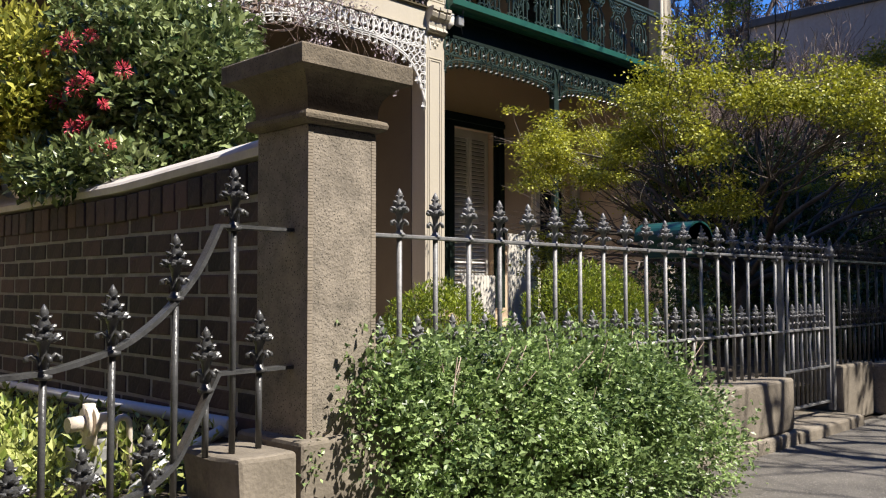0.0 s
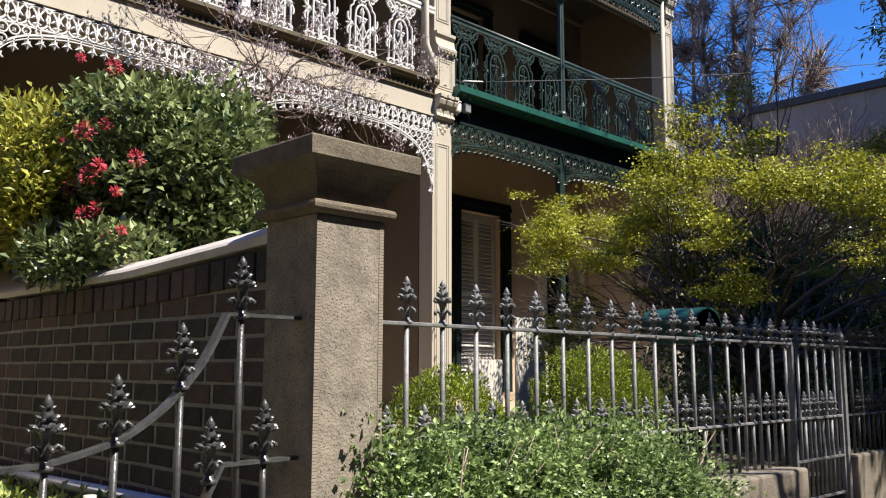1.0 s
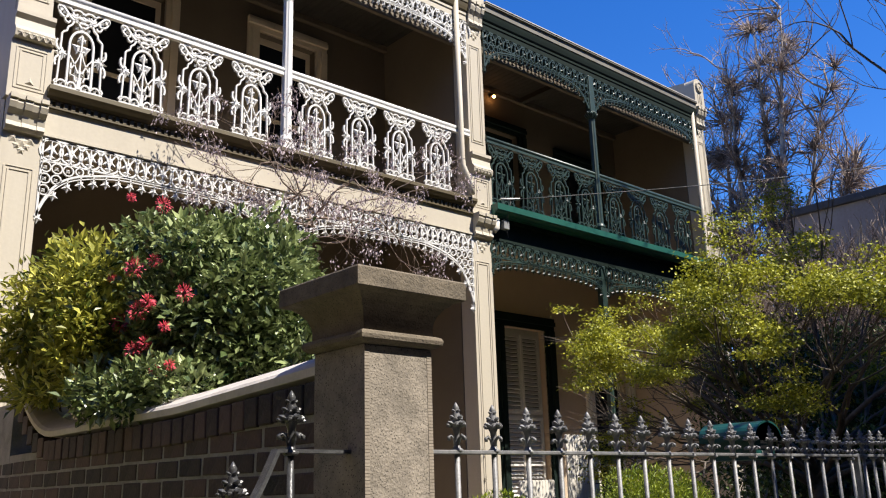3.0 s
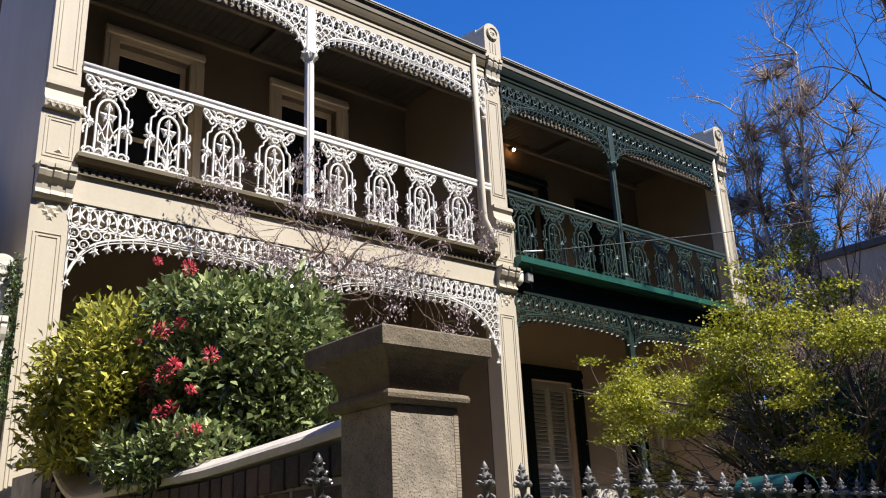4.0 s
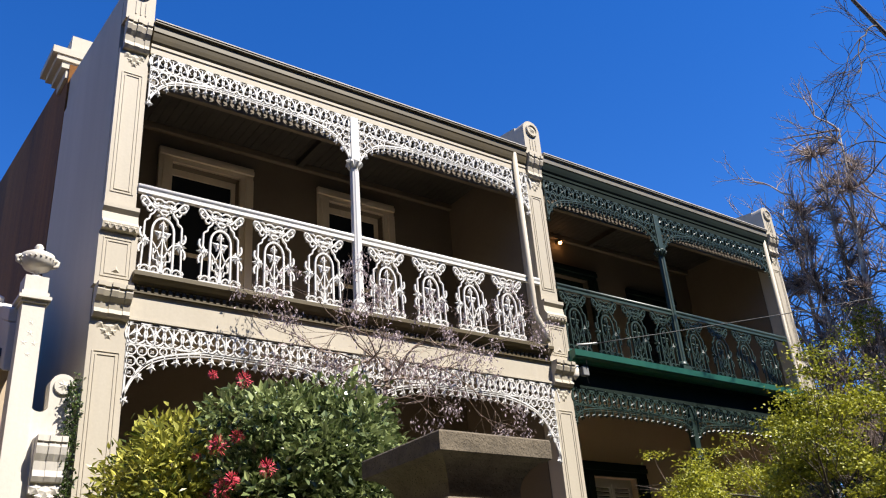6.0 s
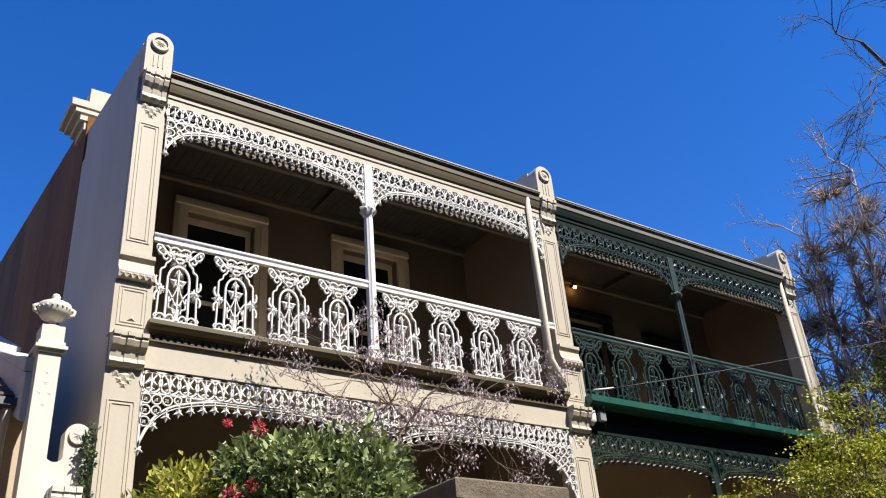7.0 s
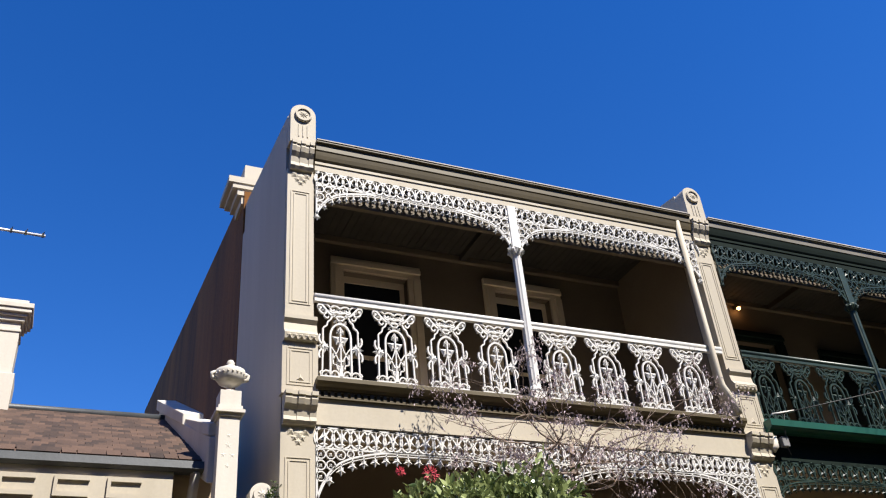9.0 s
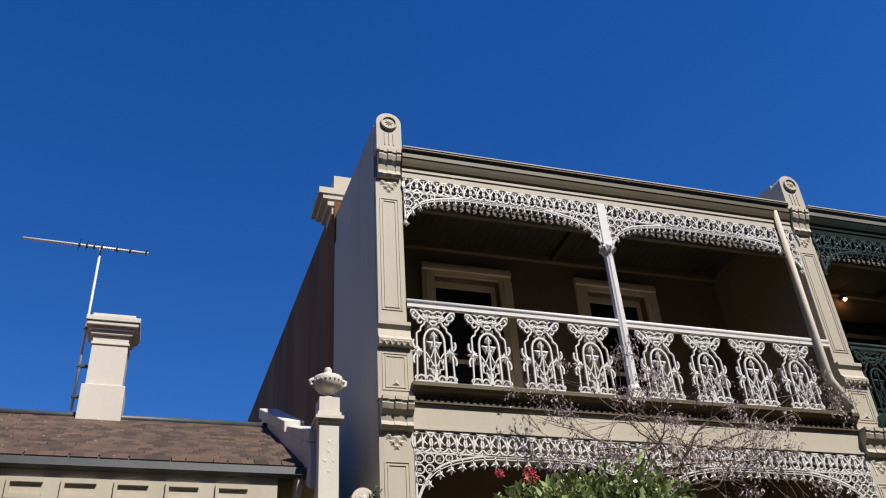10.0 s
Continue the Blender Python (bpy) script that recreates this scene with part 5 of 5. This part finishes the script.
        tube(bb, [trunk, (Vector(trunk) + q) / 2 + Vector((rr.uniform(-0.1, 0.1), rr.uniform(-0.1, 0.1), 0.05)), q], 0.02, 5, taper=0.006)
    tagged(part("branch_tangle", bb, BARK, base), kind="stuff")
    return base, p, d


def lumps(cx, cy, cz, rx, ry, rz, k, small, count, seed):
    """A crown made of many small clumps over an ellipsoid."""
    r = np.random.RandomState(seed)
    out = []
    for _ in range(k):
        d = r.normal(0, 1, 3)
        d /= np.linalg.norm(d)
        u = r.uniform(0.55, 0.95)
        s = small * r.uniform(0.75, 1.3)
        out.append(((cx + d[0] * rx * u, cy + d[1] * ry * u, cz + d[2] * rz * u), (s, s, s * 0.85), count))
    return out


camellia, pts, dirs = shrub("flowering_shrub", "large dark glossy shrub with pink-red blooms over brick wall", lumps(-4.88, -2.5, 2.08, 0.56, 0.75, 0.68, 84, 0.25, 520, 31) + [((-5.42 - 0.10 * (k % 3), -3.15 + 0.13 * k, 1.66 + 0.05 * (k % 2)), (0.17, 0.17, 0.15), 330) for k in range(8)] + [((-5.36, -2.45, 2.66), (0.20, 0.20, 0.16), 420), ((-5.30, -2.85, 2.55), (0.20, 0.20, 0.16), 420), ((-5.2, -2.2, 2.70), (0.2, 0.2, 0.16), 380)], 32, LEAF_GLOSSY, 0.062, 0.55, (-4.8, -2.4, 0.3))
r = np.random.RandomState(40)
chosen = [(-2.63, 2.81), (-2.96, 2.69), (-2.77, 2.42), (-2.74, 2.37), (-2.30, 2.40), (-3.17, 2.16), (-2.95, 2.14), (-2.71, 2.14), (-1.83, 2.28), (-2.10, 2.13), (-2.15, 2.10), (-2.35, 2.13), (-3.17, 1.97), (-2.67, 1.92), (-2.71, 1.96), (-1.44, 2.18), (-3.15, 1.78), (-2.88, 1.77)]
bloom_mesh = []
for k in range(4):
    b = bmesh.new()
    for _ in range(110):
        d = r.normal(0, 1, 3)
        d /= np.linalg.norm(d)
        q = Vector(d) * r.uniform(0.02, 0.05) * (1.0 + 0.4 * (k % 2))
        s = Vector(d).orthogonal().normalized() * 0.006
        vs = [b.verts.new(q - s), b.verts.new(q + Vector(d) * 0.018), b.verts.new(q + s), b.verts.new(q - Vector(d) * 0.012)]
        b.faces.new(vs)
    me = bpy.data.meshes.new("bloom")
    b.to_mesh(me)
    b.free()
    me.materials.append(PETAL)
    bloom_mesh.append(me)
for k, c in enumerate(chosen):
    hang("bloom", bloom_mesh[k % 4], camellia, "ragged pink-red flower cluster", Matrix.Translation((-5.60 + 0.05 * (k % 3), c[0] - 0.08, c[1])) @ Matrix.Scale(0.62 + 0.08 * (k % 4), 4))
shrub("shrub", "bright yellow-green variegated shrub beside the dark shrub", lumps(-5.47, -1.75, 2.05, 0.36, 0.62, 0.66, 56, 0.22, 250, 33), 34, LEAF_YELLOW, 0.075, 0.44, (-5.1, -1.5, 0.3), least=1.72)
shrub("clipped_shrub", "rounded clipped green shrub behind the iron fence", [((-3.74, -3.75, 0.66), (0.40, 0.37, 0.42), 15000)], 36, LEAF_BALL, 0.030, 0.35, (-3.74, -3.75, 0.3), 0.30, 0.10)
shrub("clipped_shrub", "wide clipped yellowish-green shrub behind the iron fence", [((-2.12, -3.6, 0.76), (0.46, 0.42, 0.47), 13000), ((-1.72, -3.55, 0.74), (0.40, 0.40, 0.46), 11000)], 38, LEAF_BALL, 0.032, 0.35, (-1.98, -3.6, 0.3), 0.30, 0.12)
shrub("shrub", "small dark leafy shrub in the front garden", lumps(-0.75, -3.5, 0.85, 0.5, 0.45, 0.45, 26, 0.18, 110, 39), 40, LEAF_DARK, 0.05, 0.5, (-0.75, -3.5, 0.3))
# Hedge added to fill the black area behind the far fence.
shrub("hedge", "low dark hedge behind the shade-darkened fence", lumps(2.3, -4.2, 0.62, 2.1, 0.32, 0.42, 60, 0.24, 260, 49), 50, LEAF_DARK, 0.06, 0.5, (2.3, -4.2, -0.01))
shrub("shrub", "dense dark shrub in the shade behind the maple", lumps(4.0, -1.7, 2.1, 1.9, 0.9, 1.5, 95, 0.34, 190, 47), 48, LEAF_DARK, 0.075, 0.45, (4.3, -1.8, -0.01))
shrub("shrub", "dark leafy undergrowth in the shaded garden", lumps(3.6, -2.4, 1.2, 2.4, 1.3, 1.1, 70, 0.35, 120, 41), 42, LEAF_DARK, 0.085, 0.45, (3.6, -2.4, -0.01))
p, d = blob_points([((x, y, 0.40), (0.17, 0.17, 0.13), 150) for x in np.arange(-8.4, -5.72, 0.2) for y in np.arange(-4.45, -1.0, 0.22)], 43, 0.6, 0.3)
cover = thing("ground_cover", "pale green leafy ground cover along the brick wall", "ground cover", (-6.5, -3, 0.3), kind="stuff")
foliage("foliage", cover, leaves(p, d + np.array([0, 0, 0.8]), 0.046, 0.5, 0.25, 44), LEAF_COVER, kind="stuff")
weed = thing("weed", "small green weed growing on the plinth ledge", "weed", (-5.6, -5.0, 0.5))
p, d = blob_points([((-5.63, -4.99, 0.46), (0.045, 0.05, 0.09), 170)], 45, 0.9, 0.4)
foliage("foliage", weed, leaves(p, d, 0.022, 0.6, 0.2, 46), LEAF_HEDGE)

# maple over the front garden
maple = thing("maple_tree", "spreading young maple with fresh yellow-green leaves", "tree", (1.75, -3.0, 0.0))
b = bmesh.new()
rnd = random.Random(12)
tips = []
tube(b, [(1.75, -3.0, -0.02), (1.74, -3.0, 0.6), (1.72, -3.02, 1.15)], 0.085, 9, taper=0.07)
part("trunk", b, BARK, maple)
for k in range(18):
    b = bmesh.new()
    a = k * math.tau * 0.382 + rnd.uniform(-0.2, 0.2)
    lift = 0.26 + 0.62 * (k % 6) / 5
    grow(b, (1.72, -3.02, 1.0 + 0.02 * k), (math.cos(a), math.sin(a) * 0.75, lift), (1.20 - 0.12 * lift) * rnd.uniform(0.9, 1.1), 0.034, 4, rnd, tips, spread=0.42, kids=3, up=-0.01, wob=0.12)
    part("limb", b, BARK, maple)
b = bmesh.new()
grow(b, (2.5, -2.95, 1.6), (0.05, 0.1, 1.0), 1.15, 0.030, 3, rnd, tips, spread=0.25, kids=3, up=0.1, wob=0.10)
part("limb", b, BARK, maple)
r = np.random.RandomState(13)
pp, dd = [], []
for q, d in tips:
    thick = 0.16 + 2.3 * noise.noise(Vector((q[0], q[1], q[2] * 1.8)) * 1.5) + (0.40 if q[0] < 0.9 else -0.12 if q[0] > 2.6 else 0.05)
    if q[2] < 2.05 or q[1] < -4.2 and q[2] < 2.3:
        thick -= 0.9
    if r.uniform() < thick:
        for _ in range(r.randint(80, 125)):
            o = r.normal(0, 1, 3) * np.array([0.085, 0.085, 0.024])
            pp.append(np.array(q) + o)
            dd.append(np.array([o[0], o[1], -0.02]) * 8 + np.array(d) * 0.3)
foliage("crown", maple, leaves(np.array(pp), np.array(dd), 0.032, 0.8, 0.2, 14, 0.15), LEAF_MAPLE, kind="stuff")

# wisteria over the balcony edge
wisteria = thing("wisteria", "tangled leafless wisteria with faded mauve blooms on the verandah", "climber", (-2.75, -0.2, 0.3))
b = bmesh.new()
rnd = random.Random(17)
tips = []
stem = [(-2.95, -0.12, 0.3), (-2.9, 0.02, 1.2), (-2.74, -0.02, 2.1), (-2.88, -0.05, 3.0), (-2.75, -0.14, 3.6), (-2.70, -0.16, 4.1)]
tube(b, stem, 0.035, 7, taper=0.022)
for k in range(8):
    a = rnd.uniform(-1.2, 1.3)
    grow(b, (-2.98 + rnd.uniform(-0.35, 0.55), -0.17, rnd.uniform(3.62, 3.98)), (math.sin(a) * 1.15, -0.2, math.cos(a) * 0.32), rnd.uniform(0.38, 0.6), 0.012, 3, rnd, tips, spread=0.75, kids=3, up=0.0, wob=0.26, min_r=0.0022)
for s, zz in ((-1, 4.5), (1, 4.45), (1, 4.6), (1, 4.3), (-1, 4.25)):
    grow(b, (-2.6 + s * 0.25, -0.2, 4.05), (s, -0.1, (zz - 4.3) * 1.0), 0.62, 0.010, 3, rnd, tips, spread=0.5, kids=3, up=0.02, wob=0.2, min_r=0.0022)
tagged(part("tangle", b, TWIG, wisteria, "tangled grey-brown twigs"), kind="stuff")
r = np.random.RandomState(18)
pp, dd = [], []
for q, d in tips:
    if r.uniform() < 0.52:
        for _ in range(r.randint(8, 20)):
            pp.append(np.array(q) + np.array([r.normal(0, 0.03), r.normal(0, 0.03), -abs(r.normal(0, 0.07))]))
            dd.append(np.array([0, 0, -0.8]))
foliage("bloom_mass", wisteria, leaves(np.array(pp), np.array(dd), 0.040, 0.4, 0.2, 19, 0.4), WISTERIA, "faded mauve hanging blooms", kind="stuff")


def bare_tree(name, label, base, height, r0, stems, seed, material, depth=4, spread=0.4, kids=3, up=0.35, lean=(0, 0, 1), first=0.35):
    t = thing(name, label, "tree", base)
    bb = bmesh.new()
    rr = random.Random(seed)
    ends = []
    x, y, z = base
    tube(bb, [(x, y, z - 0.1), (x, y, z + height * first * 0.5), (x + rr.uniform(-0.1, 0.1), y, z + height * first)], r0, 9, taper=r0 * 0.8)
    part("trunk", bb, material, t)
    for k in range(stems):
        bb = bmesh.new()
        a = k * math.tau / stems + rr.uniform(-0.4, 0.4)
        grow(bb, (x, y, z + height * first * rr.uniform(0.75, 1.0)), (math.cos(a) * spread + lean[0], math.sin(a) * spread + lean[1], lean[2]), height * (1 - first) * 0.36, r0 * 0.42, depth, rr, ends, spread=spread, kids=kids, up=up, wob=0.2, min_r=0.006)
        part("limb", bb, material, t)
    return t, ends


# many-stemmed tree with pale upright limbs and tufts of hanging twigs
tall = thing("bare_tree", "tall leafless tree with pale upright limbs and tufted twigs", "tree", (12.0, 2.6, 0))
b = bmesh.new()
tube(b, [(12.0, 2.5, -0.1), (12.0, 2.5, 1.4), (12.0, 2.55, 2.4)], 0.34, 10, taper=0.3)
part("trunk", b, BARK_PALE, tall)
rnd = random.Random(51)
for k, (dx, y0, y1, top, r0) in enumerate(((0.0, 2.0, 1.25, 12.6, 0.15), (0.2, 2.3, 2.05, 12.4, 0.15), (-0.2, 2.7, 2.75, 11.4, 0.13), (0.1, 3.0, 3.35, 10.9, 0.12), (0.5, 1.9, 0.55, 10.6, 0.10), (-0.3, 3.1, 3.9, 10.2, 0.08), (0.3, 1.7, 0.0, 8.4, 0.08))):
    limb = [Vector((12.0 + dx * u + rnd.gauss(0, 0.05), 2.5 + (y0 - 2.5) * min(1, u * 3) + (y1 - y0) * u * u + rnd.gauss(0, 0.07), 2.2 + (top - 2.2) * u)) for u in [i / 9 for i in range(10)]]
    b = bmesh.new()
    tube(b, limb, r0 * 1.15, 8, taper=0.012)
    arm = part("limb", b, BARK_PALE, tall)
    b = bmesh.new()
    for i in range(3, 10):
        for _ in range(5):
            at = limb[i] + (limb[i - 1] - limb[i]) * rnd.random()
            side = Vector((rnd.gauss(0, 1), rnd.gauss(0, 1), rnd.uniform(0.1, 1.2))).normalized()
            if rnd.random() < 0.6:
                knot = at + side * 0.12
                for _ in range(56):
                    d = (side * 0.5 + Vector((rnd.gauss(0, 0.6), rnd.gauss(0, 0.6), rnd.gauss(0.35, 0.7)))).normalized()
                    ln = rnd.uniform(0.25, 0.75)
                    m1 = knot + d * ln * 0.5
                    tube(b, [knot, m1, m1 + (d + Vector((0, 0, rnd.uniform(-0.9, 0.3)))) * ln * 0.5], 0.013, 3, taper=0.006, cap=False)
            else:
                grow(b, at, side + Vector((0, 0, 0.4)), rnd.uniform(0.5, 0.95), 0.03, 3, rnd, [], 0.55, 3, 0.12, min_r=0.006)
    tagged(part("twig_mass", b, TWIG, arm, "tufted fine grey-brown twigs"), kind="stuff")
b = bmesh.new()
grow(b, (12.2, 1.6, 6.2), (-0.1, -1.0, 0.12), 1.25, 0.06, 4, rnd, [], 0.45, 3, 0.02, min_r=0.006)
part("limb", b, BARK_PALE, tall)
street, _ = bare_tree("street_tree", "spreading street tree over the footpath, with unseen canopy added for shade", (-0.4, -8.9, -0.01), 8.0, 0.2, 5, 54, BARK, 4, 0.7, 3, 0.12, first=0.3)
# Unseen leaf canopy added beside the tree to shade the far fence.
p, d = blob_points(lumps(3.7, -7.9, 5.2, 2.2, 1.1, 1.0, 90, 0.5, 520, 94), 92, 0.8, 0.35)
foliage("crown", street, leaves(p, d, 0.13, 0.45, 0.2, 93), LEAF_DARK, kind="stuff")
dark_tree, _ = bare_tree("bare_tree", "bare dark-limbed tree overhanging the far gardens", (8.6, -2.9, -0.01), 11.5, 0.18, 4, 57, BARK, 5, 0.55, 3, 0.16, first=0.45)
rnd = random.Random(77)
b = bmesh.new()
tube(b, [(8.6, -2.9, 5.4), (7.4, -2.95, 7.6), (6.0, -3.0, 9.2), (4.3, -3.0, 9.95)], 0.07, 7, taper=0.03)
for at, way, ln in (((4.3, -3.0, 9.95), (-1, 0.1, -0.28), 0.95), ((4.9, -3.0, 9.7), (-1, -0.2, -0.55), 0.95), ((5.6, -3.0, 9.4), (-1, 0.2, -0.5), 1.0), ((6.2, -3.0, 9.0), (-1, 0.0, -0.45), 1.05)):
    grow(b, at, way, ln, 0.016, 4, rnd, [], 0.5, 3, 0.0, min_r=0.004)
part("limb", b, BARK, dark_tree, "fine bare branch hanging over the gardens")
bare_tree("bare_shrub", "dense twiggy leafless shrub beyond the green house", (7.6, 0.4, -0.01), 5.2, 0.07, 7, 58, TWIG, 5, 0.5, 3, 0.22, first=0.18)
bare_tree("bare_shrub", "dense twiggy leafless shrub beyond the green house", (8.3, -1.9, -0.01), 5.0, 0.07, 7, 59, TWIG, 5, 0.55, 3, 0.22, first=0.18)
bare_tree("bare_shrub", "dense twiggy leafless shrub beyond the green house", (7.9, -0.7, -0.01), 5.4, 0.07, 8, 67, TWIG, 5, 0.5, 3, 0.22, first=0.18)
bare_tree("bare_shrub", "dense twiggy leafless shrub beyond the green house", (7.9, -3.1, -0.01), 5.2, 0.07, 8, 69, TWIG, 5, 0.55, 3, 0.22, first=0.18)
shrub("shrub", "tall dark glossy shrub in the shaded far garden", lumps(6.2, -2.4, 2.3, 1.1, 1.0, 1.4, 50, 0.35, 110, 65), 66, LEAF_DARK, 0.085, 0.45, (6.2, -2.4, -0.01))
# Evergreen added out of sight so the maple's right half falls in shade.
ever = thing("shade_evergreen", "unseen dense evergreen added to shade the maple", "tree", (5.4, -5.9, 0))
b = bmesh.new()
tube(b, [(5.4, -5.9, -0.05), (5.45, -5.9, 3), (5.2, -5.9, 8.5)], 0.2, 9, taper=0.05)
part("trunk", b, BARK, ever)
p, d = blob_points(lumps(4.8, -5.95, 6.5, 3.0, 1.5, 2.8, 210, 0.5, 500, 61), 62, 0.7, 0.35)
foliage("crown", ever, leaves(p, d, 0.15, 0.4, 0.2, 63), LEAF_DARK, kind="stuff")


# ---- small things ----
BOX_GREEN = mat("bottle_green_enamel", (0.006, 0.045, 0.040), (0.012, 0.075, 0.065), 0.35, scale=3, fine=60, bump=0.03)
mail = thing("mailbox", "dark green metal letterbox with barrel roof on the fence", "mailbox", (-2.455, -4.6, 1.25))
b = bmesh.new()
prism(b, [(-2.565, 1.252), (-2.345, 1.252), (-2.345, 1.40), (-2.565, 1.40)], "y", -4.73, -4.42)
part("body", b, BOX_GREEN, mail)
b = bmesh.new()
out = arc(-2.455, 1.385, 0.150, -8, 188, 14, 0.095)
prism(b, out + [(u, v - 0.012) for u, v in out[::-1]], "y", -4.765, -4.38)
part("roof", b, BOX_GREEN, mail, "curved dark green roof")
b = bmesh.new()
prism(b, arc(-2.455, 1.3985, 0.126, 0, 180, 12, 0.068), "y", -4.728, -4.43)
part("gable_end", b, BOX_GREEN, mail)
for k in range(3):
    part("label_bar", boxes((-2.50, -2.40, -4.734, -4.7305, 1.285 + 0.03 * k, 1.303 + 0.03 * k)), SHUTTER, mail, "pale label bar")
meter = thing("gas_meter", "cream gas regulator on a grey gas meter with bent pipe", "gas meter", (-6.120, -4.42, 0.3))
part("body", boxes((-6.210, -5.970, -4.46, -4.30, 0.28, 0.47), bevel=0.02), METER_GREY, meter, "grey meter case")
b = bmesh.new()
tube(b, [(-6.250, -4.44, 0.585), (-6.090, -4.42, 0.59)], 0.038, 12)
tube(b, [(-6.155, -4.43, 0.59), (-6.135, -4.43, 0.59)], 0.075, 16)
tube(b, [(-6.115, -4.43, 0.59), (-6.095, -4.43, 0.59)], 0.075, 16)
tube(b, [(-6.125, -4.43, 0.59), (-6.125, -4.43, 0.68)], 0.035, 10)
tube(b, [(-6.120, -4.43, 0.58), (-6.120, -4.43, 0.46)], 0.04, 10)
box(b, -6.095, -6.000, -4.47, -4.39, 0.54, 0.63, bevel=0.012)
part("regulator", b, METER, meter, "cream cast regulator")
b = bmesh.new()
tube(b, [(-6.040, -4.42, 0.46), (-6.040, -4.42, 0.50)], 0.035, 10)
part("nut", b, METER_GREY, meter)
b = bmesh.new()
tube(b, [(-5.970, -4.42, 0.40)] + [(u, -4.42, v) for u, v in arc(-5.925, 0.55, 0.045, 180, 0, 8)] + [(-5.880, -4.42, 0.25)], 0.018, 8)
part("bent_pipe", b, METER, meter)
meter.matrix_basis = Matrix.Translation((-6.165, -4.42, 0.60)) @ Matrix.Diagonal((0.62, 0.62, 0.70, 1)) @ Matrix.Translation((6.15, 4.43, -0.60)) @ meter.matrix_basis
b = bmesh.new()
tube(b, [(-5.66, -4.55, 0.545), (-5.66, -1.2, 0.50)], 0.026, 10)
alone("drain_pipe", b, PVC, "white drain pipe running along the brick wall foot", "pipe")
b = bmesh.new()
tube(b, [(-5.66, -4.52, 0.53), (-5.72, -4.50, 0.50), (-5.86, -4.45, 0.42), (-5.98, -4.42, 0.33), (-6.0, -4.4, 0.25)], 0.022, 10)
alone("drain_pipe", b, PVC, "short white elbow pipe by the fence plinth", "pipe")
b = bmesh.new()
tube(b, [(0.1 + 0.9 * k, -0.25 - 0.16 * k - 0.0 * k * k, 4.62 + 0.21 * k - 0.05 * math.sin(k * 0.35)) for k in range(22)], 0.007, 5)
alone("overhead_cable", b, CABLE, "thin black overhead service cable from the green balcony", "cable")
bracket = thing("service_bracket", "white insulated service bracket on the green balcony edge", "bracket", (0.15, -0.1, 4.5))
b = bmesh.new()
tube(b, [(0.12, -0.17, 4.66), (0.45, -0.2, 4.72)], 0.014, 6)
part("arm", b, SHUTTER, bracket)
part("fuse_box", boxes((0.22, 0.32, -0.12, -0.05, 4.30, 4.42), bevel=0.01), METER_GREY, bracket)
b = bmesh.new()
tube(b, [(0.09, -0.06, 4.26), (0.13, -0.08, 4.30), (0.14, -0.08, 4.42)], 0.04, 8, taper=0.03)
part("rainwater_spout", b, WHITE_RENDER, bracket)
b = bmesh.new()
tube(b, [(0.30, -0.19, 4.70), (0.28, -0.14, 4.5), (0.28, -0.1, 4.3), (0.31, -0.1, 4.2)], 0.006, 5)
part("wire", b, CABLE, bracket)
ivy = thing("creeper", "dark creeper growing between the scroll and the pilaster", "creeper", (-5.75, 0.0, 0.3))
p, d = blob_points([((-5.72 + 0.03 * math.sin(k * 2.1), 0.0, 2.3 + 0.1 * k), (0.05, 0.05, 0.11), 80) for k in range(13)], 81, 0.8, 0.4)
foliage("foliage", ivy, leaves(p, d, 0.035, 0.6, 0.2, 82), LEAF_DARK, kind="stuff")
alone("white_post", boxes((6.08, 6.42, 1.7, 1.95, -0.05, 3.4), (6.04, 6.46, 1.66, 1.99, 3.4, 3.5), bevel=0.01), WHITE_RENDER, "white rendered post beyond the green house", "post")
screen = thing("garden_screen", "white painted slatted garden screen with scalloped top", "screen", (0.7, -0.35, 0.3))
for x0, n, top in ((0.86, 11, 1.75), (0.02, 11, 1.22)):
    for k in range(n):
        b = bmesh.new()
        x = x0 + k * 0.054
        prism(b, [(x, 0.28), (x + 0.050, 0.28), (x + 0.050, top - 0.03)] + arc(x + 0.025, top - 0.03, 0.025, 0, 180, 6)[1:-1] + [(x, top - 0.03)], "y", -0.36, -0.34)
        part("slat", b, WHITE_RENDER, screen)
    for z in (0.5, top - 0.16):
        part("rail", boxes((x0, x0 + n * 0.054, -0.339, -0.31, z, z + 0.06)), WHITE_RENDER, screen)
conifer = thing("conifer", "tall dark conifer far behind the houses", "tree", (21, 0.9, 0))
b = bmesh.new()
tube(b, [(21, 0.9, -0.1), (21, 0.9, 14)], 0.3, 8, taper=0.05)
part("trunk", b, BARK, conifer)
p, d = blob_points([((21 + rng.uniform(-1, 1) * (15 - z) * 0.16, 0.9 + rng.uniform(-1, 1) * (15 - z) * 0.16, z), (0.9, 0.9, 0.5), 90) for z in np.arange(3, 14.6, 0.22)], 71, 0.8, 0.4)
foliage("crown", conifer, leaves(p, d, 0.3, 0.25, 0.2, 72, 0.3), LEAF_DARK, kind="stuff")
